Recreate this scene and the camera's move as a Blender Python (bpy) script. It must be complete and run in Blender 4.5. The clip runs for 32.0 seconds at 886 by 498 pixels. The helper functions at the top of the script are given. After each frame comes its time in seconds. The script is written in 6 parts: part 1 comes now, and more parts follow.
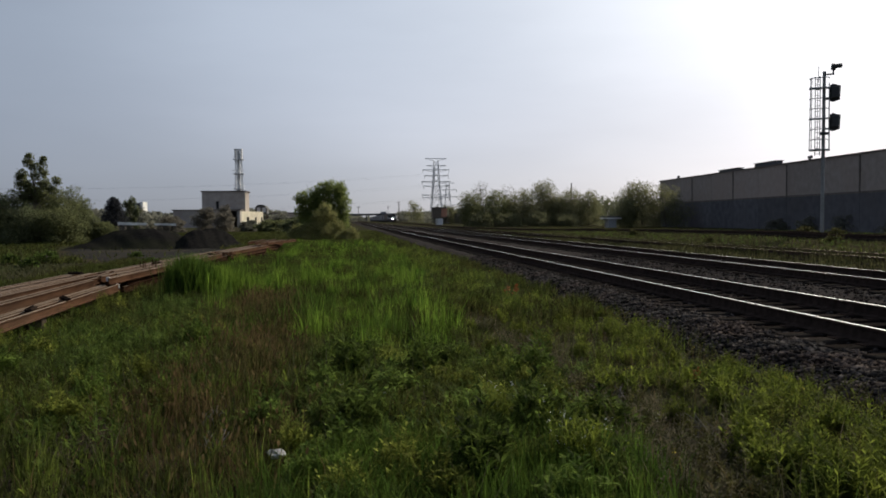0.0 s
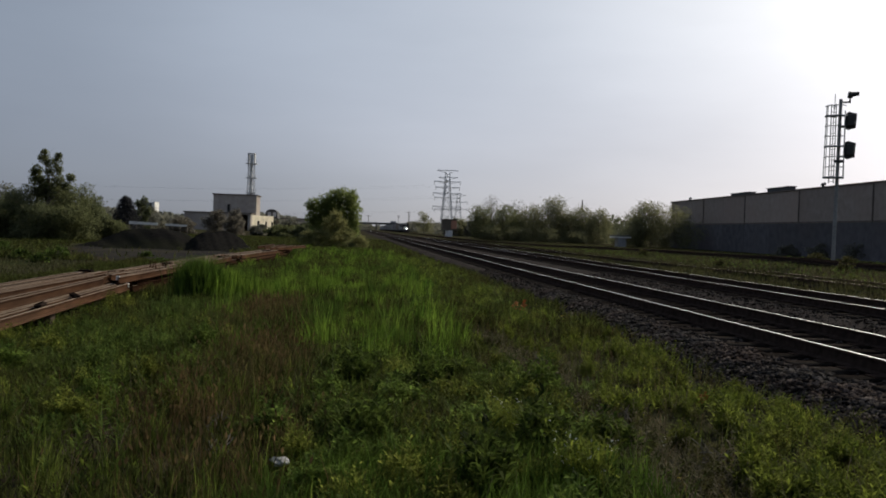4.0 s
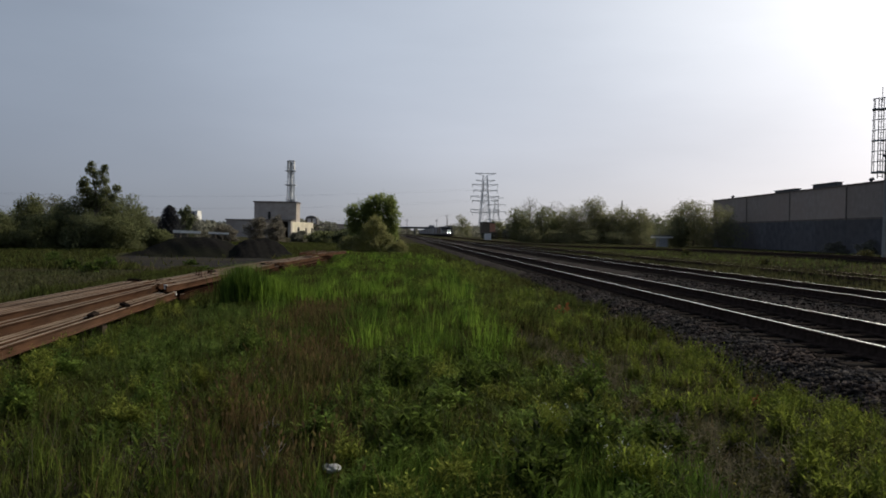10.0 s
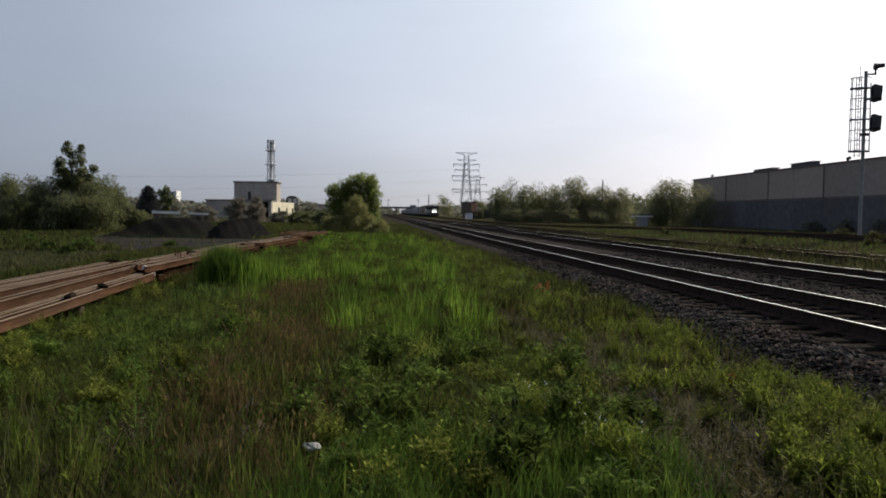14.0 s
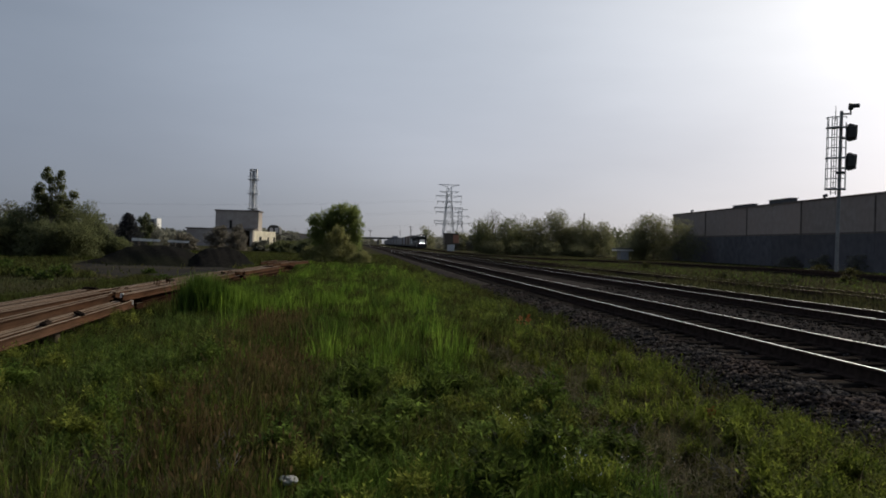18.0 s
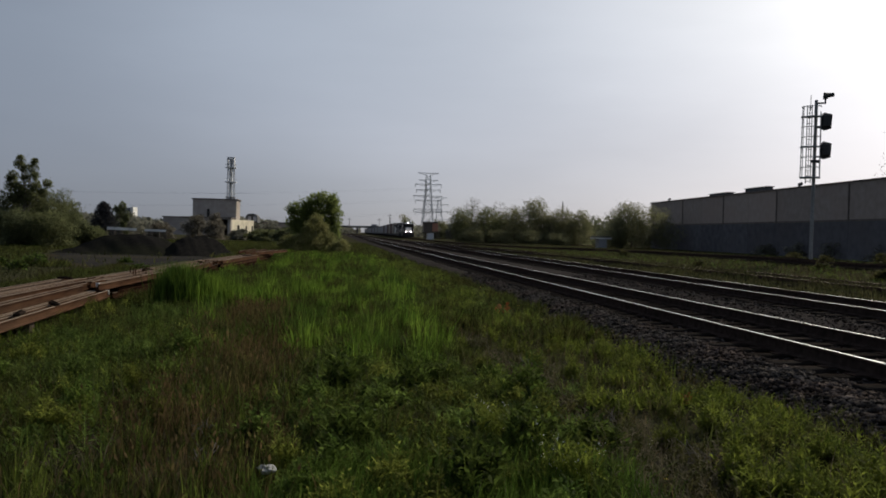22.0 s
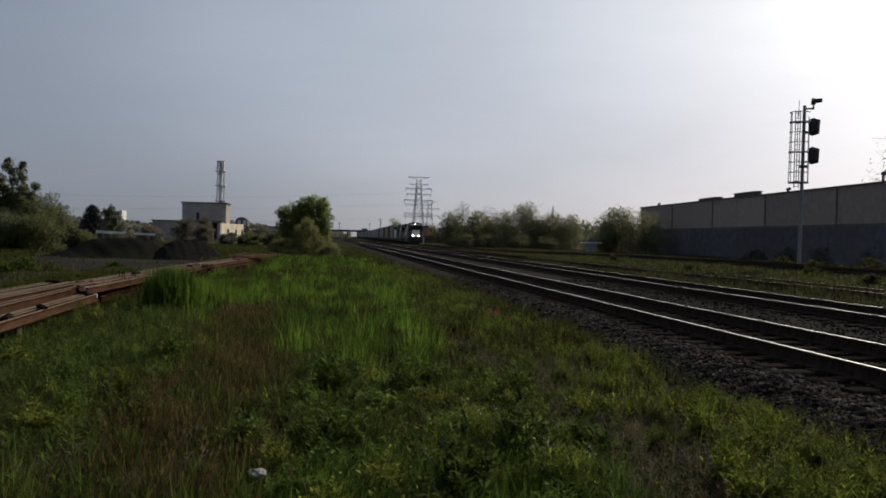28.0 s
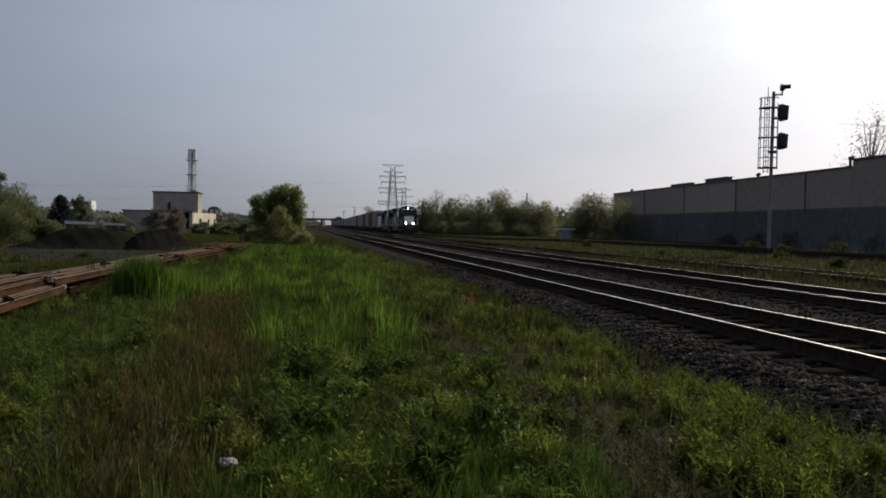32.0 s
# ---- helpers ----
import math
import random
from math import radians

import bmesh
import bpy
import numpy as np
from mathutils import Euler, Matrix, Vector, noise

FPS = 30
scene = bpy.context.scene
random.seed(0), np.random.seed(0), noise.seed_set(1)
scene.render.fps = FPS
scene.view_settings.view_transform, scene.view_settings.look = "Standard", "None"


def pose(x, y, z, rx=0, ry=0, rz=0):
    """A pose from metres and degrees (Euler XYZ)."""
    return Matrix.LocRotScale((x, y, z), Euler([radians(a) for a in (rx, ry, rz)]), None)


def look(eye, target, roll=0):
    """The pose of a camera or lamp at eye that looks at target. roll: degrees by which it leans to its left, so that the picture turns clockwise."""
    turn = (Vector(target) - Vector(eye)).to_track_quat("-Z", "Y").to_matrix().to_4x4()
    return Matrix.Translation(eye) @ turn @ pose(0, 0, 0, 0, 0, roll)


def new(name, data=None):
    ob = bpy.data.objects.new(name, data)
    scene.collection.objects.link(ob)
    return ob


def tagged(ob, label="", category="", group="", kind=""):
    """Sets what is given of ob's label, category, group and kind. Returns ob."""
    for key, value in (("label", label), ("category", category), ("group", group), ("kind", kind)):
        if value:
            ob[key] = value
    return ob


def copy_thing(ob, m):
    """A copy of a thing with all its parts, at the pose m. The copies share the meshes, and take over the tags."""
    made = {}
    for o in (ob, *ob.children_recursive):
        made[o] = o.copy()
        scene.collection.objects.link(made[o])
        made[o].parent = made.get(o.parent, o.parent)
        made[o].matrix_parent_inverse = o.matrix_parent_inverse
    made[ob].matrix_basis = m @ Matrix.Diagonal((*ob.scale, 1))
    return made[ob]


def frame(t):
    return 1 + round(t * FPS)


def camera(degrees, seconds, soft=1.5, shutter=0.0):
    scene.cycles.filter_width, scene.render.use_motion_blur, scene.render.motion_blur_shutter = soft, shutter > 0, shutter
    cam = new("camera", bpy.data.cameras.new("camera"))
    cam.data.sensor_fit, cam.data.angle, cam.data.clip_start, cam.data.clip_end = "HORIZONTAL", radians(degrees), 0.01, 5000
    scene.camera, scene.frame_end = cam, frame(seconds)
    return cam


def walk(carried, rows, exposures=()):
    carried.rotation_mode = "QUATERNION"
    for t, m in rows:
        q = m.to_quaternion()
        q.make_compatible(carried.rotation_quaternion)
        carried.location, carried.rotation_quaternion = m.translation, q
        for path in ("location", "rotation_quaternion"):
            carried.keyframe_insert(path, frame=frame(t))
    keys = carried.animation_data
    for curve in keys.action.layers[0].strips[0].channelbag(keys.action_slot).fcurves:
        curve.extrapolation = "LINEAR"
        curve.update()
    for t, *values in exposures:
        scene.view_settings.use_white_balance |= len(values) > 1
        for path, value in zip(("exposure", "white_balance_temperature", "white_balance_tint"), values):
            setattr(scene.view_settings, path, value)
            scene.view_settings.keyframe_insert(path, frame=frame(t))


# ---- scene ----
CAM_Z = 1.685
RAIL_Z = 0.40


def eye(x, dz, yaw, pitch, roll):
    return pose(x, 0, CAM_Z + dz, 90 + pitch, 0, yaw) @ pose(0, 0, 0, 0, 0, roll)


cam = camera(59.0, 32.0, soft=1.8)
walk(cam, [
    (0.0, eye(0.061, -0.026, -7.13, -2.18, -0.59)),
    (0.3, eye(0.054, -0.023, -6.78, -1.84, -0.49)),
    (0.5, eye(0.049, -0.021, -7.23, -1.71, -0.43)),
    (0.8, eye(0.047, -0.019, -7.09, -2.16, 0.04)),
    (1.0, eye(0.046, -0.018, -6.95, -2.21, 0.35)),
    (1.3, eye(0.048, -0.015, -6.60, -2.00, 0.12)),
    (1.5, eye(0.049, -0.013, -6.55, -0.90, -0.04)),
    (1.8, eye(0.044, -0.011, -7.01, -0.59, 0.55)),
    (2.0, eye(0.040, -0.010, -7.05, -0.40, 0.94)),
    (2.3, eye(0.039, -0.011, -5.93, -0.57, 1.13)),
    (2.5, eye(0.039, -0.011, -7.08, -0.96, 1.26)),
    (4.5, eye(0.030, -0.009, -6.39, -1.33, 1.84)),
    (4.8, eye(0.014, -0.005, -6.87, -0.92, 1.26)),
    (5.0, eye(0.004, -0.002, -6.32, -0.01, 0.87)),
    (5.3, eye(-0.001, -0.003, -7.16, -0.05, 0.91)),
    (5.5, eye(-0.004, -0.003, -7.65, 0.19, 0.93)),
    (5.8, eye(-0.006, -0.003, -7.51, 0.21, 1.07)),
    (6.0, eye(-0.007, -0.003, -7.70, -0.18, 1.16)),
    (6.3, eye(-0.008, -0.003, -7.27, -0.26, 0.65)),
    (6.5, eye(-0.008, -0.003, -7.39, 0.53, 0.31)),
    (6.8, eye(-0.008, -0.002, -5.24, 0.60, 0.41)),
    (7.0, eye(-0.008, -0.002, -5.17, 0.83, 0.47)),
    (7.3, eye(-0.010, -0.000, -6.35, -0.10, 0.57)),
    (7.5, eye(-0.011, 0.001, -6.43, -0.17, 0.64)),
    (7.8, eye(-0.016, 0.003, -5.60, -0.32, 0.60)),
    (8.0, eye(-0.019, 0.005, -5.22, -0.07, 0.58)),
    (8.3, eye(-0.021, 0.004, -4.71, 0.67, 0.64)),
    (8.5, eye(-0.022, 0.003, -5.31, -0.30, 0.68)),
    (8.8, eye(-0.023, 0.005, -4.61, -0.66, 0.63)),
    (9.0, eye(-0.023, 0.006, -4.00, -0.41, 0.59)),
    (9.3, eye(-0.026, 0.005, -5.15, -0.45, 0.63)),
    (9.5, eye(-0.028, 0.005, -4.86, -0.66, 0.65)),
    (9.8, eye(-0.025, 0.007, -4.08, -1.16, 0.69)),
    (10.0, eye(-0.023, 0.009, -3.67, -1.14, 0.72)),
    (10.3, eye(-0.018, 0.010, -3.78, -1.08, 0.61)),
    (10.5, eye(-0.014, 0.011, -3.84, -0.75, 0.54)),
    (10.8, eye(-0.013, 0.010, -3.51, -0.12, 0.55)),
    (11.0, eye(-0.012, 0.010, -4.24, -1.01, 0.56)),
    (11.3, eye(-0.010, 0.006, -3.49, -0.96, 0.72)),
    (11.5, eye(-0.009, 0.003, -3.95, -0.67, 0.82)),
    (11.8, eye(-0.008, -0.001, -4.71, -1.20, 0.74)),
    (12.0, eye(-0.007, -0.003, -5.05, -0.55, 0.69)),
    (12.3, eye(-0.003, -0.011, -5.68, -1.02, 0.88)),
    (12.5, eye(0.000, -0.017, -6.46, -1.95, 1.01)),
    (12.8, eye(0.005, -0.024, -6.67, -1.63, 1.12)),
    (13.0, eye(0.008, -0.028, -6.99, -2.99, 1.19)),
    (13.3, eye(0.005, -0.015, -6.51, -4.14, 0.55)),
    (13.5, eye(0.003, -0.007, -5.49, -3.88, 0.13)),
    (13.8, eye(-0.001, -0.002, -3.99, -3.74, 0.38)),
    (14.0, eye(-0.003, 0.001, -5.03, -2.60, 0.55)),
    (14.3, eye(-0.007, 0.005, -4.83, -2.40, 0.89)),
    (14.5, eye(-0.009, 0.007, -5.14, -2.33, 1.11)),
    (14.8, eye(-0.013, 0.011, -4.75, -1.54, 1.07)),
    (15.0, eye(-0.015, 0.013, -4.54, -0.78, 1.04)),
    (15.3, eye(-0.015, 0.014, -5.25, -0.08, 0.98)),
    (15.5, eye(-0.015, 0.014, -5.15, 0.00, 0.94)),
    (17.5, eye(-0.000, 0.005, -5.92, -0.22, 1.79)),
    (17.8, eye(-0.002, 0.005, -5.76, -0.54, 1.50)),
    (18.0, eye(-0.003, 0.005, -6.33, -0.29, 1.31)),
    (18.3, eye(-0.004, 0.006, -5.90, -0.32, 1.20)),
    (18.5, eye(-0.005, 0.006, -6.89, -0.44, 1.12)),
    (18.8, eye(-0.004, 0.005, -6.95, -0.34, 1.25)),
    (19.0, eye(-0.003, 0.004, -7.65, -0.49, 1.33)),
    (19.3, eye(-0.003, 0.003, -7.45, -0.04, 1.31)),
    (19.5, eye(-0.003, 0.003, -7.66, 0.07, 1.29)),
    (19.8, eye(-0.002, 0.004, -7.82, -0.28, 1.21)),
    (20.0, eye(-0.002, 0.004, -7.87, -0.71, 1.15)),
    (20.3, eye(0.001, 0.004, -7.98, -0.61, 1.23)),
    (20.5, eye(0.003, 0.004, -7.72, -0.45, 1.28)),
    (20.8, eye(0.005, 0.002, -8.10, -0.56, 1.17)),
    (21.0, eye(0.006, 0.001, -7.86, -1.32, 1.10)),
    (21.3, eye(0.008, 0.003, -7.68, -1.20, 0.95)),
    (21.5, eye(0.009, 0.004, -8.47, -1.12, 0.85)),
    (21.8, eye(0.007, 0.005, -8.14, -1.02, 1.07)),
    (22.0, eye(0.005, 0.005, -7.86, -1.10, 1.22)),
    (22.3, eye(0.003, 0.003, -8.28, -1.39, 1.14)),
    (22.5, eye(0.001, 0.002, -7.78, -1.51, 1.08)),
    (22.8, eye(0.000, 0.001, -7.66, -1.53, 1.09)),
    (23.0, eye(-0.000, 0.001, -8.12, -1.37, 1.10)),
    (23.3, eye(0.003, 0.001, -7.93, -1.73, 0.94)),
    (23.5, eye(0.005, 0.001, -8.13, -1.78, 0.83)),
    (23.8, eye(0.005, 0.002, -7.04, -1.63, 0.75)),
    (24.0, eye(0.005, 0.003, -7.12, -1.78, 0.69)),
    (24.3, eye(0.006, 0.004, -6.40, -1.34, 0.69)),
    (24.5, eye(0.007, 0.005, -7.15, -1.47, 0.69)),
    (24.8, eye(0.006, 0.005, -6.96, -1.42, 0.83)),
    (25.0, eye(0.005, 0.005, -7.24, -1.23, 0.93)),
    (25.3, eye(0.006, 0.005, -6.68, -0.93, 1.02)),
    (25.5, eye(0.006, 0.005, -7.80, -1.03, 1.08)),
    (27.5, eye(0.002, 0.001, -7.81, -0.72, 1.14)),
    (27.8, eye(0.001, -0.001, -8.41, -0.72, 1.24)),
    (28.0, eye(0.000, -0.002, -8.56, -0.78, 1.31)),
    (28.3, eye(-0.002, -0.003, -8.12, -0.56, 1.31)),
    (28.5, eye(-0.004, -0.003, -8.29, -0.31, 1.31)),
    (28.8, eye(-0.005, -0.004, -7.59, -0.37, 1.06)),
    (29.0, eye(-0.006, -0.004, -7.36, -0.85, 0.90)),
    (29.3, eye(-0.005, -0.005, -7.84, -1.31, 1.33)),
    (29.5, eye(-0.004, -0.006, -7.75, -1.43, 1.62)),
    (29.8, eye(-0.002, -0.007, -7.65, -1.73, 1.43)),
    (30.0, eye(0.000, -0.007, -7.78, -1.54, 1.31)),
    (30.3, eye(0.004, -0.010, -8.11, -1.63, 1.22)),
    (30.5, eye(0.007, -0.012, -8.24, -1.49, 1.16)),
    (30.8, eye(0.011, -0.013, -8.50, -1.53, 1.09)),
    (31.0, eye(0.014, -0.014, -9.27, -1.53, 1.05)),
    (31.3, eye(0.018, -0.013, -9.56, -1.44, 1.10)),
    (31.5, eye(0.021, -0.013, -9.82, -1.43, 1.13)),
    (31.8, eye(0.028, -0.011, -9.92, -1.63, 0.95)),
    (32.0, eye(0.033, -0.010, -10.42, -1.65, 0.83)),
], exposures=[(0, 0.25), (1, 0.25), (2, 0.0), (6, 0.0), (7, -0.2), (8, -0.1), (9, -0.05), (10, 0.1), (12, 0.12), (13, 0.15), (13.3, 0.4), (13.7, 0.6), (14, 0.42), (15, 0.1), (15.5, 0.0),
               (18, -0.1), (20, -0.12), (23, -0.1), (24, 0.03), (25, 0.0), (28, -0.12), (29, -0.12), (30, -0.06), (32, -0.06)])

# ---- world and sun ----
SUN_AZ, SUN_EL = radians(50), radians(36)
world = bpy.data.worlds.new("sky")
scene.world = world
world.use_nodes = True
wn = world.node_tree.nodes
sky = wn.new("ShaderNodeTexSky")
sky.sky_type = "NISHITA"
sky.sun_disc = False
sky.sun_elevation, sky.sun_rotation = SUN_EL, SUN_AZ
sky.altitude, sky.air_density, sky.dust_density, sky.ozone_density = 100, 1.0, 3.2, 1.6
way = wn.new("ShaderNodeTexCoord")
lift = wn.new("ShaderNodeMapping")          # the haze hides the bright band that a clear sky has along the horizon
lift.inputs["Location"].default_value = (0, 0, 0.05)
world.node_tree.links.new(way.outputs["Generated"], lift.inputs[0])
world.node_tree.links.new(lift.outputs[0], sky.inputs["Vector"])
haze = wn.new("ShaderNodeMixRGB")
haze.inputs[0].default_value = 0.5
haze.inputs[2].default_value = (0.74, 1.18, 1.95, 1)
cool = wn.new("ShaderNodeMixRGB")
cool.blend_type = "MULTIPLY"
cool.inputs[0].default_value = 1.0
cool.inputs[2].default_value = (1.69, 1.7, 1.69, 1)
veil = wn.new("ShaderNodeHueSaturation")
veil.inputs["Saturation"].default_value = 0.46
world.node_tree.links.new(sky.outputs[0], veil.inputs["Color"])
# the hazy sky grows darker away from the sun
toward = wn.new("ShaderNodeVectorMath")
toward.operation = "DOT_PRODUCT"
toward.inputs[1].default_value = (math.sin(SUN_AZ) * math.cos(SUN_EL), math.cos(SUN_AZ) * math.cos(SUN_EL), math.sin(SUN_EL))
fade = wn.new("ShaderNodeValToRGB")
fade.color_ramp.interpolation = "EASE"
for at, value in ((0.0, 0.68), (0.35, 0.85), (0.62, 1.06), (0.82, 0.98), (1.0, 0.8)):
    stop = fade.color_ramp.elements[0] if at == 0.0 else fade.color_ramp.elements[-1] if at == 1.0 else fade.color_ramp.elements.new(at)
    stop.color = (value, value, value, 1)
dim = wn.new("ShaderNodeMixRGB")
dim.blend_type = "MULTIPLY"
dim.inputs[0].default_value = 1.0
world.node_tree.links.new(way.outputs["Generated"], toward.inputs[0])
world.node_tree.links.new(toward.outputs["Value"], fade.inputs[0])
world.node_tree.links.new(veil.outputs[0], dim.inputs[1])
world.node_tree.links.new(fade.outputs[0], dim.inputs[2])
# and duller and more violet in the smog along the horizon
up = wn.new("ShaderNodeSeparateXYZ")
smog = wn.new("ShaderNodeValToRGB")
smog.color_ramp.interpolation = "EASE"
smog.color_ramp.elements[0].color = (0.82, 0.78, 0.82, 1)
smog.color_ramp.elements[1].position = 0.3
smog.color_ramp.elements[1].color = (1, 1, 1, 1)
low = wn.new("ShaderNodeMixRGB")
low.blend_type = "MULTIPLY"
low.inputs[0].default_value = 1.0
world.node_tree.links.new(way.outputs["Generated"], up.inputs[0])
world.node_tree.links.new(up.outputs["Z"], smog.inputs[0])
world.node_tree.links.new(dim.outputs[0], low.inputs[1])
world.node_tree.links.new(smog.outputs[0], low.inputs[2])
# faint streaks of thin cloud
wide = wn.new("ShaderNodeMapping")
wide.inputs["Scale"].default_value = (1.6, 1.6, 7.0)
streak = wn.new("ShaderNodeTexNoise")
streak.inputs["Scale"].default_value, streak.inputs["Detail"].default_value = 1.8, 6.0
thin_cloud = wn.new("ShaderNodeMapRange")
thin_cloud.inputs[1].default_value, thin_cloud.inputs[2].default_value = 0.3, 0.7
thin_cloud.inputs[3].default_value, thin_cloud.inputs[4].default_value = 0.95, 1.05
cloudy = wn.new("ShaderNodeMixRGB")
cloudy.blend_type = "MULTIPLY"
cloudy.inputs[0].default_value = 1.0
world.node_tree.links.new(way.outputs["Generated"], wide.inputs[0])
world.node_tree.links.new(wide.outputs[0], streak.inputs["Vector"])
world.node_tree.links.new(streak.outputs["Fac"], thin_cloud.inputs[0])
world.node_tree.links.new(low.outputs[0], cloudy.inputs[1])
world.node_tree.links.new(thin_cloud.outputs[0], cloudy.inputs[2])
world.node_tree.links.new(cloudy.outputs[0], cool.inputs[1])
world.node_tree.links.new(cool.outputs[0], haze.inputs[1])
world.node_tree.links.new(haze.outputs[0], wn["Background"].inputs[0])
wn["Background"].inputs[1].default_value = 0.1
sun = new("sun", bpy.data.lights.new("sun", "SUN"))
sun.data.energy, sun.data.angle, sun.data.color = 3.3, radians(2.0), (1.0, 0.9, 0.7)
SUN_DIR = Vector((math.sin(SUN_AZ) * math.cos(SUN_EL), math.cos(SUN_AZ) * math.cos(SUN_EL), math.sin(SUN_EL)))
sun.matrix_world = look(SUN_DIR * 50, (0, 0, 0))


# ---- materials ----
def surf(name, c1, c2, scale=3.0, rough=0.85, metal=0.0, bump=0.3, bscale=40.0, c3=None, scale3=0.3, amount3=0.6,
         vary=0.0, piece=0.0, through_light=0.0, stretch=None, spec=0.3):
    """A procedural surface: two colours mixed by fine noise, a third in large stains, fine relief.
    vary: spread of brightness between islands of a joined mesh; piece: between objects."""
    m = bpy.data.materials.new(name)
    m.use_nodes = True
    nt = m.node_tree
    n, link = nt.nodes, nt.links.new
    b = n["Principled BSDF"]
    co = n.new("ShaderNodeTexCoord")
    src = co.outputs["Object"]
    if stretch:
        mp = n.new("ShaderNodeMapping")
        mp.inputs["Scale"].default_value = stretch
        link(src, mp.inputs[0])
        src = mp.outputs[0]

    def noise_tex(s, detail=5.0):
        t = n.new("ShaderNodeTexNoise")
        t.inputs["Scale"].default_value = s
        t.inputs["Detail"].default_value = detail
        link(src, t.inputs["Vector"])
        return t.outputs["Fac"]

    def mix(fac, a, c):
        x = n.new("ShaderNodeMixRGB")
        link(fac, x.inputs[0])
        for i, v in ((1, a), (2, c)):
            if isinstance(v, tuple):
                x.inputs[i].default_value = (*v, 1)
            else:
                link(v, x.inputs[i])
        return x.outputs[0]

    def sharpen(fac, lo, hi, top=1.0):
        r = n.new("ShaderNodeMapRange")
        r.inputs[1].default_value, r.inputs[2].default_value, r.inputs[4].default_value = lo, hi, top
        link(fac, r.inputs[0])
        return r.outputs[0]

    col = mix(sharpen(noise_tex(scale), 0.32, 0.68), c1, c2)
    if c3:
        col = mix(sharpen(noise_tex(scale3, 4.0), 0.45, 0.7, amount3), col, c3)
    for amount, where in ((vary, "island"), (piece, "object")):
        if amount:
            if where == "island":
                g = n.new("ShaderNodeNewGeometry")
                rnd = g.outputs["Random Per Island"]
            else:
                g = n.new("ShaderNodeObjectInfo")
                rnd = g.outputs["Random"]
            r = n.new("ShaderNodeMapRange")
            r.inputs[3].default_value, r.inputs[4].default_value = 1 - amount, 1 + amount
            link(rnd, r.inputs[0])
            h = n.new("ShaderNodeHueSaturation")
            link(r.outputs[0], h.inputs["Value"])
            link(col, h.inputs["Color"])
            col = h.outputs[0]
    link(col, b.inputs["Base Color"])
    b.inputs["Roughness"].default_value = rough
    b.inputs["Metallic"].default_value = metal
    b.inputs["Specular IOR Level"].default_value = spec
    if bump:
        bp = n.new("ShaderNodeBump")
        bp.inputs["Strength"].default_value = bump
        bp.inputs["Distance"].default_value = 0.02
        link(noise_tex(bscale, 3.0), bp.inputs["Height"])
        link(bp.outputs[0], b.inputs["Normal"])
    if through_light:
        tr = n.new("ShaderNodeBsdfTranslucent")
        link(col, tr.inputs[0])
        ms = n.new("ShaderNodeMixShader")
        ms.inputs[0].default_value = through_light
        link(b.outputs[0], ms.inputs[1])
        link(tr.outputs[0], ms.inputs[2])
        link(ms.outputs[0], n["Material Output"].inputs[0])
    return m


def glow(name, colour, strength):
    m = bpy.data.materials.new(name)
    m.use_nodes = True
    b = m.node_tree.nodes["Principled BSDF"]
    b.inputs["Base Color"].default_value = (*colour, 1)
    b.inputs["Emission Color"].default_value = (*colour, 1)
    b.inputs["Emission Strength"].default_value = strength
    return m


M_SOIL = surf("soil", (0.022, 0.02, 0.014), (0.055, 0.046, 0.032), 4, bscale=25, c3=(0.03, 0.042, 0.015), scale3=0.12, amount3=0.8, spec=0.0)
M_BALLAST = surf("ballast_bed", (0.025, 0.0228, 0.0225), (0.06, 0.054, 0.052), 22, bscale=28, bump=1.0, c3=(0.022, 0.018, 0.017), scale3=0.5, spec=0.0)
M_STONE = surf("crushed_stone", (0.012, 0.0115, 0.0112), (0.072, 0.065, 0.061), 9, rough=0.75, bump=0.2, vary=0.9, c3=(0.085, 0.06, 0.05), scale3=1.3, amount3=0.45, spec=0.0)
M_CINDER = surf("cinders", (0.007, 0.007, 0.007), (0.017, 0.0165, 0.016), 6, bscale=12, bump=0.8, c3=(0.024, 0.027, 0.014), scale3=0.18, spec=0.0)
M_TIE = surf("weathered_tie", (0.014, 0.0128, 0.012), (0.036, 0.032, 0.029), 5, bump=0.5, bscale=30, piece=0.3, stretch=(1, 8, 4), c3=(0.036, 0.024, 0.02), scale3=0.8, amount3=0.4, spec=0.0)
M_RAIL_SIDE = surf("rusty_rail_web", (0.028, 0.021, 0.018), (0.058, 0.042, 0.035), 9, rough=0.8, bump=0.3, bscale=60, spec=0.0)
M_RAIL_TOP = surf("polished_rail_head", (0.85, 0.85, 0.85), (0.95, 0.95, 0.95), 12, rough=0.42, metal=1.0, bump=0.05, bscale=80, stretch=(1, 0.05, 1))
M_DULL_TOP = surf("dull_rail_head", (0.3, 0.24, 0.18), (0.42, 0.36, 0.28), 5, rough=0.45, metal=0.8, bump=0.1, stretch=(1, 0.1, 1))
# rust with the stacked rails' shaded sides and lit tops put into two tones
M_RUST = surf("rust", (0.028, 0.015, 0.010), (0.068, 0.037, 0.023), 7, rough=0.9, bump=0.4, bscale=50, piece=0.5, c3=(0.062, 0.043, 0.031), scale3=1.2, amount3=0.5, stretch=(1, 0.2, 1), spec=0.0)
M_RUST_TOP = surf("sunlit_rust_head", (0.085, 0.065, 0.048), (0.165, 0.13, 0.1), 7, rough=0.8, bump=0.3, bscale=50, piece=0.4, c3=(0.1, 0.06, 0.038), scale3=1.5, amount3=0.6, stretch=(1, 0.2, 1), spec=0.1)
